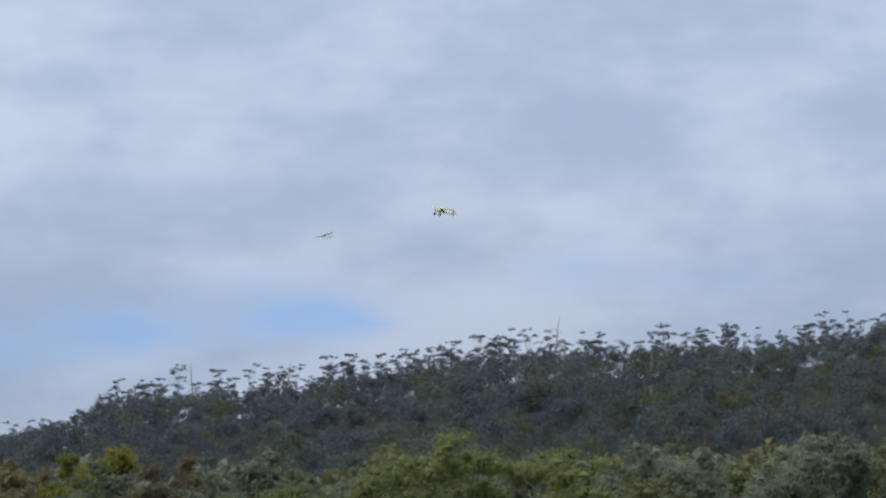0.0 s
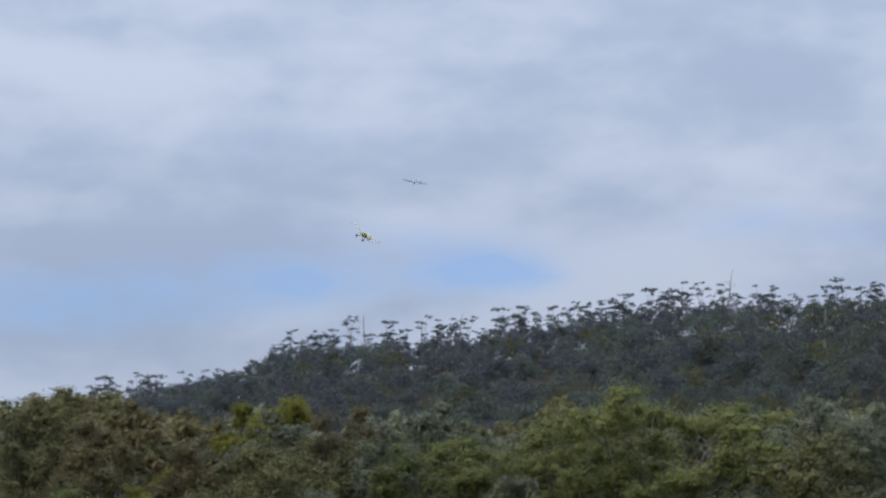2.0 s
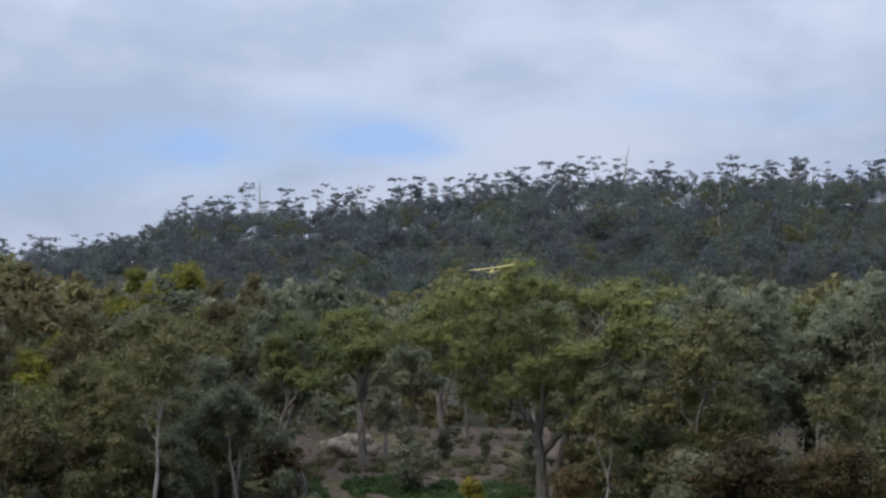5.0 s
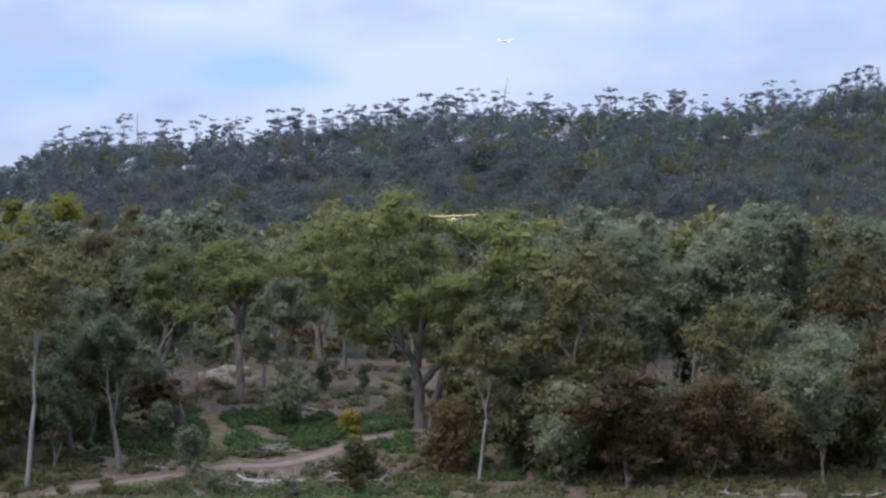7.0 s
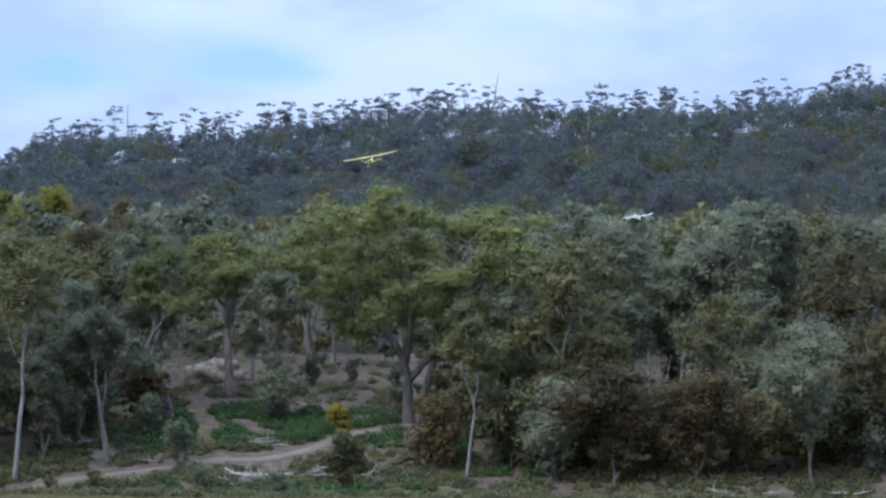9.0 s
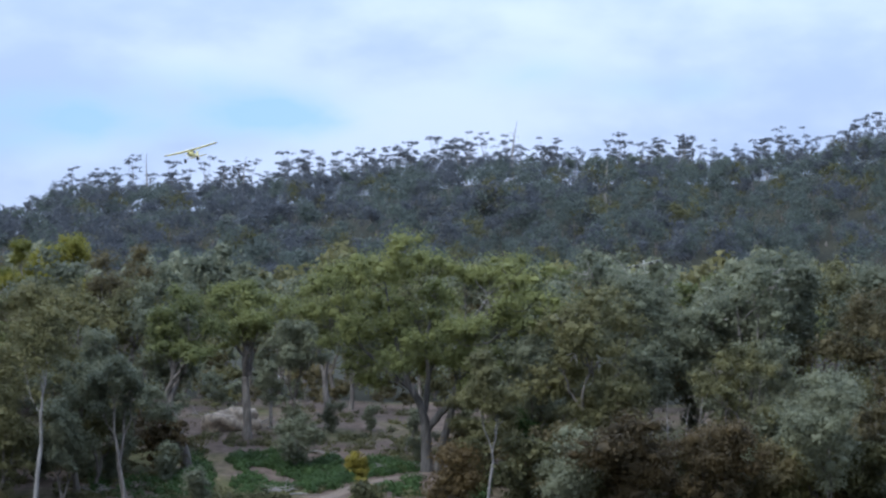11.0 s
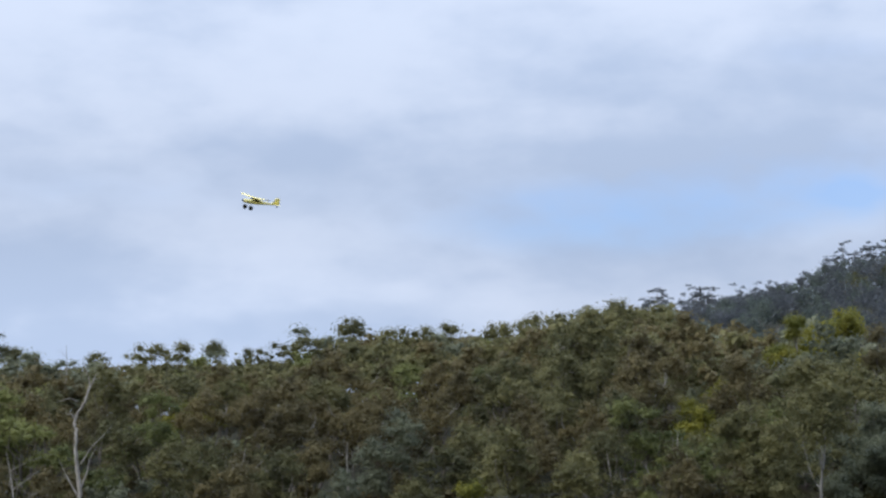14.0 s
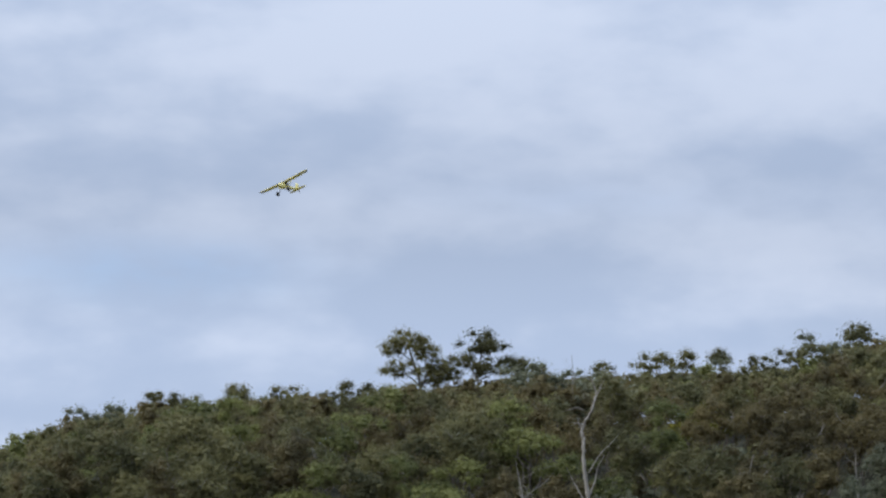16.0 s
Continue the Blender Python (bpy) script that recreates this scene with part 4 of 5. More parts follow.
def dead_tree(name, seed, h, az, d, label, limbs=6, r=0.2, spread_=0.35, category="dead tree"):
    rng = np.random.default_rng(seed)
    root = new(name)
    k = np.linspace(0, 1, 9)
    P = np.stack([np.sin(k * 4 + seed) * h * 0.035 + k * h * 0.08 * math.sin(seed), np.cos(k * 3.3 + seed) * h * 0.03, k * h], -1)
    P[0, 2] = -0.5
    v, f = [], []
    tube(P, r * (1.15 - k), 7, v, f)
    ob = new("trunk", mesh_from("trunk", np.vstack(v), np.vstack(f), [DEADWOOD], smooth=True))
    ob.parent = root
    for i in range(limbs):
        j = int(rng.integers(3, 8))
        a = rng.uniform(0, 6.28)
        L = h * spread_ * rng.uniform(0.4, 1.0)
        e = P[j] + np.array([math.cos(a) * L, math.sin(a) * L, L * rng.uniform(0.2, 0.9)])
        m = (P[j] + e) / 2 + rng.normal(size=3) * L * 0.14
        v, f = [], []
        rr = r * (1.15 - k[j]) * 0.42
        tube([P[j], m, e], [rr, rr * 0.65, rr * 0.15], 5, v, f)
        for _ in range(2):
            q = m + rng.normal(size=3) * L * 0.3 + np.array([0, 0, L * 0.25])
            tube([m, (m + q) / 2 + rng.normal(size=3) * L * 0.05, q], [rr * 0.45, rr * 0.3, rr * 0.08], 4, v, f)
        b = new("limb", mesh_from("limb", np.vstack(v), np.vstack(f), [DEADWOOD], smooth=True))
        b.parent = root
    tagged(root, label, category)
    return settle(root, az, d)


def crooked_snag():
    """The bleached gum whose top breaks to one side in a fork."""
    root = new("dead_tree")
    g = EYE - float(height(*at(23.99, 193.2)))
    rods = (("trunk", [(-0.08, 2.94), (0.04, 4.98), (-0.25, 7.02), (-0.37, 8.46), (-0.33, 9.48), (-0.49, 10.02), (-0.25, 10.8), (0.25, 11.46), (0.49, 12.44), (0.58, 12.98)], [0.34, 0.27, 0.25, 0.23, 0.2, 0.21, 0.17, 0.15, 0.12, 0.1]),
            ("limb", [(0.58, 12.98), (0.33, 13.6), (0.16, 14.09), (0.0, 14.76)], [0.08, 0.06, 0.04, 0.012]),
            ("limb", [(0.49, 12.44), (0.82, 12.98), (0.91, 13.39), (1.15, 13.72)], [0.1, 0.08, 0.06, 0.02]),
            ("limb", [(0.91, 13.19), (1.28, 13.27)], [0.04, 0.012]),
            ("limb", [(-0.41, 10.22), (-0.74, 10.67), (-0.99, 10.59), (-1.15, 10.72)], [0.09, 0.07, 0.05, 0.02]),
            ("limb", [(-0.33, 11.54), (-0.74, 11.79), (-1.36, 11.62), (-1.9, 11.46)], [0.06, 0.05, 0.035, 0.012]),
            ("limb", [(0.0, 7.02), (0.91, 8.46), (1.6, 9.1), (2.3, 9.9)], [0.09, 0.06, 0.04, 0.015]),
            ("limb", [(-0.08, 4.98), (0.49, 6.41), (0.66, 7.43), (1.15, 8.25)], [0.13, 0.09, 0.06, 0.02]),
            ("limb", [(0.0, 4.57), (-0.74, 5.79), (-1.15, 6.53), (-1.57, 7.43)], [0.14, 0.1, 0.06, 0.02]))
    rods[0][1].insert(0, (0.0, -g - 0.4))
    rods[0][2].insert(0, 0.4)
    rng = np.random.default_rng(9)
    for nm, pts, rad in rods:
        v, f = [], []
        k = np.linspace(0, len(pts) - 1, 5 * len(pts) - 4)
        R = 0.55 * np.interp(k, np.arange(len(pts)), rad)
        Q = np.stack([np.interp(k, np.arange(len(pts)), [p[0] for p in pts]), 0.3 * np.sin(k * 1.7 + rad[0] * 40) * (k / len(pts)), np.interp(k, np.arange(len(pts)), [p[1] for p in pts]) + g], -1)
        Q += rng.normal(size=Q.shape) * R[:, None] * 0.22
        tube(Q, R * rng.uniform(0.85, 1.18, len(R)), 8, v, f)
        new(nm, mesh_from(nm, np.vstack(v), np.vstack(f), [DEADWOOD], smooth=True)).parent = root
    return settle(tagged(root, "tall bleached dead gum with broken forked top", "dead tree"), 23.99, 193.2, 23.99)


crooked_snag()
dead_tree("dead_tree", 4, 10.6, 24.3, 236, "thin grey dead sapling above the canopy", 4, 0.10, 0.12)
dead_tree("dead_tree", 5, 11.0, 25.35, 191.6, "leaning bleached dead tree with bare spreading limbs", 14, 0.13, 0.40)
dead_tree("dead_tree", 6, 8.5, 25.85, 191.8, "bare grey dead tree with spreading limbs", 9, 0.14, 0.5)
dead_tree("dead_tree", 7, 9.5, 18.3, 200, "slim pale dead trunk in the woods", 4, 0.12, 0.2)
dead_tree("dead_tree", 8, 6.5, 30.4, 198, "small bleached dead tree in the woods", 5, 0.14, 0.35)
for i, (a, d_, h_) in enumerate(((-5.3, 213, 6.0), (-5.75, 214, 5.0), (-6.1, 213, 6.5), (-6.5, 215, 4.5), (-10.1, 209, 7.5), (12.6, 203, 8.0), (11.2, 205, 9.0), (20.6, 203, 8.0), (33.0, 206, 7.0))):
    dead_tree("dead_tree", 20 + i, h_, a, d_, "bleached dead sapling among the gums", 5, 0.10, 0.3)


# ---- the clearing ----
def ribbon(name, line, width, mat, label, lift=0.03):
    """A worn track laid on the ground along points of the plan."""
    pts = np.array([at(a, d) for a, d in line])
    t = np.linspace(0, len(pts) - 1, 90)
    C = np.stack([np.interp(t, np.arange(len(pts)), pts[:, k]) for k in (0, 1)], -1)
    for _ in range(6):
        C[1:-1] = (C[:-2] + 2 * C[1:-1] + C[2:]) / 4
    T = np.gradient(C, axis=0)
    N = np.stack([-T[:, 1], T[:, 0]], -1) / np.linalg.norm(T, axis=1)[:, None]
    rng = np.random.default_rng(4)
    rows = []
    for i, k in enumerate(np.linspace(-0.5, 0.5, 7)):
        edge = abs(k) == 0.5
        w = width * (1 + 0.25 * np.sin(t * 1.9 + i) + (rng.normal(size=len(t)) * 0.10 if edge else 0))
        q = C + N * (k * w)[:, None]
        rows.append(np.stack([q[:, 0], q[:, 1], height(q[:, 0], q[:, 1]) + (lift - 0.10 * edge - 0.02 * (abs(k) > 0.2))], -1))
    V = np.stack(rows, 1).reshape(-1, 3)
    i, j = np.meshgrid(np.arange(len(t) - 1), np.arange(6), indexing="ij")
    F = np.stack([i * 7 + j, i * 7 + j + 1, (i + 1) * 7 + j + 1, (i + 1) * 7 + j], -1).reshape(-1, 4)[:, ::-1]
    ob = new(name, mesh_from(name, V, F, [mat], smooth=True))
    return tagged(ob, label, "track", kind="structure")


def build_sand(t, p):
    a, b = place_noise(t, 0.7, 4.0), place_noise(t, 5.0, 5.0)
    c = mix_node(t, 0.45, ramp_node(t, a, [(0.3, (0.09, 0.067, 0.050)), (0.7, (0.17, 0.132, 0.102))]), ramp_node(t, b, [(0.3, (0.07, 0.052, 0.04)), (0.7, (0.21, 0.17, 0.135))]))
    t.links.new(c, p.inputs["Base Color"])
    p.inputs["Roughness"].default_value = 0.95
    bump(t, p, b, 0.5, 0.1)


SAND = material("sandy_earth", build_sand)
ribbon("path", ((9.6, 190.5), (8.2, 191.5), (7.0, 194.5), (6.0, 196.2), (4.9, 197.6), (3.9, 199.8), (2.9, 200.3), (2.0, 202.5), (1.2, 206), (0.3, 209.0), (-0.6, 214), (-1.2, 222)), 1.3, SAND, "worn pale sandy track winding up the slope")
ribbon("bare_patch", ((6.9, 201), (5.9, 202.5), (4.6, 202)), 3.6, SAND, "bare trodden earth beside the track", 0.02)


PALE_SAND = plain("pale_dug_sand", (0.34, 0.28, 0.215), 0.95, 0.0, 0.6, 3.0)


def mound():
    bm = bmesh.new()
    bmesh.ops.create_icosphere(bm, subdivisions=4, radius=1.0)
    for v in bm.verts:
        n = noise.noise(v.co * 1.7) * 0.28 + noise.noise(v.co * 5.0) * 0.10
        v.co = Vector((v.co.x * 2.0, v.co.y * 1.6, v.co.z * 1.15)) * (1 + 1.4 * n)
    me = bpy.data.meshes.new("earth_mound")
    bm.to_mesh(me)
    bm.free()
    for p in me.polygons:
        p.use_smooth = True
    me.materials.append(PALE_SAND)
    return settle(tagged(new("earth_mound", me), "pale sandy earth mound among gum trunks", "mound"), 3.95, 230, 20, 1.3, -0.3)


mound()


def log_pile(name, seed, az, d, n, length, label):
    rng = np.random.default_rng(seed)
    root = new(name)
    for i in range(n):
        a = rng.uniform(-0.5, 0.5) + (math.pi if i % 2 else 0)
        L = length * rng.uniform(0.5, 1.0)
        o = np.array([rng.uniform(-0.3, 0.3) * length, rng.uniform(-0.4, 0.4), 0.12 + 0.08 * i])
        e = o + np.array([math.cos(a) * L, math.sin(a) * L * 0.5, rng.uniform(-0.05, 0.35) * L])
        m = (o + e) / 2 + rng.normal(size=3) * 0.12
        v, f = [], []
        r = rng.uniform(0.03, 0.08)
        tube([o, m, e], [r, r * 0.8, r * 0.3], 6, v, f)
        for _ in range(2):
            q = m + rng.normal(size=3) * L * 0.25 + np.array([0, 0, 0.25 * L])
            tube([m, (m + q) / 2, q], [r * 0.5, r * 0.35, r * 0.1], 4, v, f)
        b = new("branch", mesh_from("branch", np.vstack(v), np.vstack(f), [DEADWOOD], smooth=True))
        b.parent = root
    return settle(tagged(root, label, "dead wood", "fallen timber in the clearing"), az, d)


for i, (a, d_, n_, l_) in enumerate(((3.35, 194.2, 5, 2.6), (2.75, 194.5, 4, 2.2), (3.0, 203, 7, 2.0), (1.0, 211, 4, 1.3), (0.6, 194.5, 5, 1.5), (1.75, 195.4, 6, 1.7), (-0.1, 213, 3, 1.6),
                                     (5.6, 199, 4, 1.3), (2.1, 217, 4, 1.6), (-7.0, 191.3, 4, 1.6), (-7.9, 191.6, 4, 1.5), (-9.6, 191.3, 4, 1.5), (6.9, 203, 4, 1.5), (5.1, 215, 4, 2.0), (3.9, 233.5, 6, 2.0), (4.5, 233.0, 5, 1.8), (3.4, 230, 5, 1.6))):
    log_pile("fallen_branches", 300 + i, a, d_, n_, l_, "bleached fallen branches lying in the clearing")


def fallen_log():
    """A bleached, bent log with a few snapped stubs, lying on the scrub."""
    root = new("fallen_log")
    v, f = [], []
    tube([(-2.6, 0.2, 0.75), (-2.0, 0.0, 0.35), (-1.0, 0.05, 0.22), (0.2, -0.1, 0.26), (1.4, 0.1, 0.20), (2.5, 0.0, 0.34)], [0.10, 0.15, 0.17, 0.16, 0.15, 0.09], 9, v, f)
    new("trunk", mesh_from("trunk", np.vstack(v), np.vstack(f), [DEADWOOD], smooth=True)).parent = root
    for x, dx, dz, r in ((-1.9, -0.35, 0.85, 0.06), (-1.2, 0.4, 0.75, 0.05), (-0.6, -0.2, 0.95, 0.05), (0.7, 0.5, 0.45, 0.04)):
        v, f = [], []
        tube([(x, 0, 0.28), (x + dx * 0.5, 0.05, 0.28 + dz * 0.6), (x + dx, 0.0, 0.28 + dz)], [r, r * 0.7, r * 0.2], 6, v, f)
        new("stub", mesh_from("stub", np.vstack(v), np.vstack(f), [DEADWOOD], smooth=True)).parent = root
    v, f = [], []
    tube([(2.45, 0, 0.33), (2.75, 0.02, 0.36)], [0.16, 0.13], 9, v, f)
    ob = new("burnt_end", mesh_from("burnt_end", np.vstack(v), np.vstack(f), [CHAR], smooth=True))
    ob.parent, ob["label"] = root, "charred black end"
    return settle(tagged(root, "bent bleached fallen log with one charred end", "log", "fallen timber in the clearing"), 3.0, 195.6, 3.0)


CHAR = plain("charred_wood", (0.02, 0.018, 0.016), 0.9)
fallen_log()


def leaning_pole():
    v, f = [], []
    tube([(0, 0, -0.2), (-0.45, 0, 0.9), (-0.9, 0.1, 1.9)], [0.06, 0.055, 0.04], 7, v, f)
    ob = new("leaning_branch", mesh_from("leaning_branch", np.vstack(v), np.vstack(f), [DEADWOOD], smooth=True))
    return settle(tagged(ob, "pale bare branch leaning from the ground", "branch"), 0.33, 219, 180)


leaning_pole()


TRACK = ((-1.2, 222), (-0.6, 214), (0.3, 209), (1.2, 206), (2.0, 202.5), (2.9, 200.3), (3.9, 199.8), (4.9, 197.6), (6.0, 196.2), (7.0, 194.5), (8.2, 191.5), (9.6, 190.5))


def carpet(name, label, zones, mat, seed, size, high, per):
    """Low leafy ground cover: tufts of blades on the ground. zones: azimuth from, to, distance from, to, tufts."""
    rng = np.random.default_rng(seed)
    P, R = [], []
    for a0, a1, d0, d1, n in zones:
        for _ in range(n):
            a, d = rng.uniform(a0, a1), rng.uniform(d0, d1)
            if abs(d - float(table(TRACK, a))) < 1.7 and a < 9:
                continue
            k = noise.noise(Vector((a * 1.3, d * 0.16, seed)))
            if k < -0.22:
                continue
            x, y = at(a, d)
            r = rng.uniform(0.35, 0.8) * (1 + k) * high
            P.append((x, y, float(height(x, y)) + r * 0.2))
            R.append(r)
    v, f = leaves(rng, np.array(P), np.array(R), 0.75, per, size)
    ob = new(name, mesh_from(name, v, f, [mat]))
    return tagged(ob, label, "undergrowth", kind="stuff")


carpet("bracken", "fresh green bracken covering the clearing", ((0.0, 4.9, 203.5, 217, 1000), (3.5, 7.0, 202, 209, 160), (-0.8, 6.5, 186, 193.5, 330), (-3.2, -1.2, 196, 210, 420), (-0.6, 0.4, 213, 217, 60)), LEAF_GREEN, 61, 0.095, 0.9, 84)
carpet("low_scrub", "low olive scrub along the foot of the slope", ((-1.0, 8.8, 183.0, 196.5, 1500), (-11, -1, 183, 191, 700), (4.6, 9.5, 204, 226, 260), (-11, -1.0, 191.0, 200, 900), (0, 5, 217, 226, 110), (-2.5, 9.0, 195.5, 205, 420), (-2, 0.5, 211, 226, 160), (0, 3.0, 222, 240, 90), (2, 8, 195, 203, 200), (9, 38, 190.5, 197, 1100)), LEAF_OLIVE, 62, 0.10, 0.75, 60)


def dry_grass():
    rng = np.random.default_rng(63)
    n = 26000
    a, d = rng.uniform(-12, 10, n), rng.uniform(176, 182.5, n)
    x, y = -np.sin(np.radians(a)) * d, np.cos(np.radians(a)) * d
    p = np.stack([x, y, height(x, y)], -1)
    h = rng.uniform(0.08, 0.24, n)[:, None]
    u = rng.normal(size=(n, 3)) * (1, 1, 0)
    u /= np.linalg.norm(u, axis=1)[:, None]
    tip = p + (rng.normal(size=(n, 3)) * 0.25 + (0, 0, 1)) * h
    v = np.stack([p - u * 0.03, p + u * 0.03, tip], 1).reshape(-1, 3)
    ob = new("dry_grass", mesh_from("dry_grass", v, np.arange(3 * n).reshape(-1, 3), [STRAW]))
    return tagged(ob, "dry straw-coloured grass at the field's edge", "grass", kind="stuff")


STRAW = foliage("straw", (0.10, 0.095, 0.04), (0.22, 0.19, 0.09), (0.36, 0.31, 0.17))
dry_grass()


# ---- the power line ----
POLE_WOOD = plain("weathered_pole_timber", (0.22, 0.20, 0.18), 0.85, 0.0, 0.4, 3.0)
CERAMIC = plain("pale_ceramic", (0.6, 0.6, 0.58), 0.3)
WIRE = plain("dull_aluminium_wire", (0.25, 0.25, 0.26), 0.6, 0.3)


def power_pole(az, d, top_el):
    x, y = at(az, d)
    g = float(height(x, y))
    top = d * math.tan(radians(top_el)) + EYE
    root = new("power_pole")
    root.matrix_basis = pose(x, y, g, 0, 0, az + 35)
    H = top - g
    v, f = [], []
    tube([(0, 0, -0.5), (0, 0, H * 0.5), (0, 0, H + 0.25)], [0.16, 0.14, 0.11], 10, v, f)
    new("post", mesh_from("post", np.vstack(v), np.vstack(f), [POLE_WOOD], smooth=True)).parent = root
    bm = bmesh.new()
    bmesh.ops.create_cube(bm, size=1.0)
    bmesh.ops.scale(bm, vec=(1.9, 0.10, 0.12), verts=bm.verts)
    bmesh.ops.translate(bm, vec=(0, 0.15, H), verts=bm.verts)
    bmesh.ops.bevel(bm, geom=bm.edges[:], offset=0.012, segments=1, affect="EDGES")
    part("crossarm", bm, POLE_WOOD, root)
    for px in (-0.85, 0.85):
        v, f = [], []
        tube([(px, 0.15, H + 0.06), (px, 0.15, H + 0.12), (px, 0.15, H + 0.2), (px, 0.15, H + 0.26)], [0.03, 0.075, 0.06, 0.02], 8, v, f)
        b = new("insulator", mesh_from("insulator", np.vstack(v), np.vstack(f), [CERAMIC], smooth=True))
        b.parent, b["label"] = root, "pale ceramic insulator"
    tagged(root, "grey timber power pole with crossarm and pale insulators", "power pole")
    return [root.matrix_basis @ Vector((px, 0.15, H + 0.2)) for px in (-0.85, 0.85)]


def wires(ends_a, ends_b, sag):
    for a, b in zip(ends_a, ends_b):
        k = np.linspace(0, 1, 24)[:, None]
        P = np.array(a) * (1 - k) + np.array(b) * k - np.array([0, 0, 1]) * sag * 4 * k * (1 - k)
        v, f = [], []
        tube(P, [0.006] * 24, 5, v, f)
        tagged(new("power_wire", mesh_from("power_wire", np.vstack(v), np.vstack(f), [WIRE], smooth=True)),
               "thin grey power wire slung between timber poles", "wire", "wires of the power line")


A_ENDS = power_pole(32.1, 168.0, 1.05)
B_ENDS = power_pole(3.2, 229.0, 2.45)
C_ENDS = power_pole(44.0, 150.0, 0.9)
wires(A_ENDS, B_ENDS, 1.9)
wires(C_ENDS, A_ENDS, 0.4)

# ---- the tall gums that stand clear on the ridge ----
SKYLINE = ((29.27, 3.84), (25.54, 4.50), (25.0, 4.30), (23.72, 4.51), (22.37, 4.75), (21.8, 4.55), (21.15, 4.75), (20.1, 4.62), (19.43, 4.85), (18.75, 5.05), (18.2, 5.27), (17.4, 5.10), (16.6, 5.19), (15.88, 4.94),
           (15.02, 5.2), (14.41, 5.3), (13.68, 5.5), (13.1, 5.6), (12.4, 5.68), (36.49, 2.55), (35.9, 2.92), (34.84, 3.53), (34.2, 3.2), (33.63, 3.25), (32.91, 3.80), (32.2, 3.6), (31.58, 3.94), (30.24, 3.95), (28.78, 4.05), (24.5, 4.45))


def skyline_gums():
    shapes = [tree_shape(260 + i, 13, (8.6, 10.2, 7.4, 9.4)[i], 0.22, 22, 130, 0.11, puff=(0.13, 0.12, 0.15, 0.12)[i], trunk=0.012, flat=0.8, sides=4, fill=0.2, bare=0) for i in range(4)]
    protos = [tree("skyline_gum", s, (LEAF_OLIVE, LEAF_GREY, LEAF_OLIVE, LEAF_OLIVE)[i], "round-headed gum standing out along the hill's skyline", "tree", "gums along the hill's skyline") for i, s in enumerate(shapes)]
    rng = np.random.default_rng(37)
    for i, (az, el) in enumerate(SKYLINE):
        d = 258 + (i * 37 % 16)
        x, y = at(az, d)
        room = d * math.tan(radians(el)) + EYE - float(height(x, y))
        spread(protos[i % 4], az, d, rng.uniform(0, 360), room / 13.1, i < 4)


skyline_gums()
RIDGE_TOPS = ((7.56, 7.01), (6.25, 7.23), (6.61, 6.97), (5.41, 7.15), (5.12, 6.99), (4.70, 7.19), (4.36, 7.11), (3.69, 7.20), (3.03, 7.39), (2.50, 7.44), (1.91, 7.44), (1.46, 7.44), (1.09, 7.52), (0.68, 7.55), (0.23, 7.66), (-0.27, 7.78), (-0.65, 7.64), (-1.33, 7.83), (-2.94, 7.76), (-3.43, 7.54), (-4.10, 7.71), (-4.43, 7.70), (-4.98, 7.61), (-5.75, 7.51), (-9.61, 8.27), (-9.97, 8.15), (-7.31, 7.65), (-8.88, 7.80))


def ridge_gums():
    shapes = [ridge_shape(160 + i) for i in range(6)]
    protos = [tree("ridge_gum", s, LEAF_HAZE_BLUE, "tall slender gum with small umbrella crown on the ridge", "tree", "tall gums along the ridge", PALE_BARK) for s in shapes]
    rng = np.random.default_rng(31)
    for i, (az, el) in enumerate(RIDGE_TOPS):
        d = 925 + (i * 37 % 30)
        x, y = at(az, d)
        room = d * math.tan(radians(el)) + EYE - float(height(x, y))
        spread(protos[i % 6], az, d, rng.uniform(0, 360), room / 23.7, i < 6)


ridge_gums()
dead_tree("dead_tree", 51, 22, 6.0, 820, "pale dead trunk on the dark hillside", 4, 0.45, 0.15)
dead_tree("dead_tree", 52, 20, 3.9, 820, "pale dead trunk on the dark hillside", 4, 0.40, 0.15)
dead_tree("dead_tree", 53, 22, -2.0, 860, "pale dead trunk on the dark hillside", 4, 0.40, 0.15)
dead_tree("dead_tree", 54, 16, -4.05, 790, "pale forked dead tree on the dark hillside", 5, 0.45, 0.3)


# ---- model aircraft ----
YELLOW = plain("yellow_foam", (0.86, 0.75, 0.27), 0.45, 0.0, 0.08, 9.0)
BLACK = plain("black_rubber", (0.02, 0.02, 0.02), 0.7)
GLASSY = plain("dark_cabin_glass", (0.025, 0.03, 0.035), 0.2)
WHITE = plain("white_foam", (0.82, 0.82, 0.80), 0.5, 0.0, 0.06)
SLATE = plain("slate_film", (0.10, 0.105, 0.12), 0.5)
METAL = plain("spring_steel", (0.35, 0.35, 0.36), 0.4, 1.0)


def loft(sections):
    """A closed skin through rings of points."""
    bm = bmesh.new()
    rings = [[bm.verts.new(p) for p in s] for s in sections]
    for a, b in zip(rings, rings[1:]):
        for i in range(len(a)):
            bm.faces.new((a[i], a[(i + 1) % len(a)], b[(i + 1) % len(a)], b[i]))
    bm.faces.new(rings[0])
    bm.faces.new(rings[-1])
    return bm


def box_ring(y, w, z0, z1, n=12, p=3.5):
    out = []
    for i in range(n):
        a = 2 * math.pi * i / n
        c, s = math.cos(a), math.sin(a)
        out.append((w / 2 * math.copysign(abs(c) ** (2 / p), c), y, (z0 + z1) / 2 + (z1 - z0) / 2 * math.copysign(abs(s) ** (2 / p), s)))
    return out


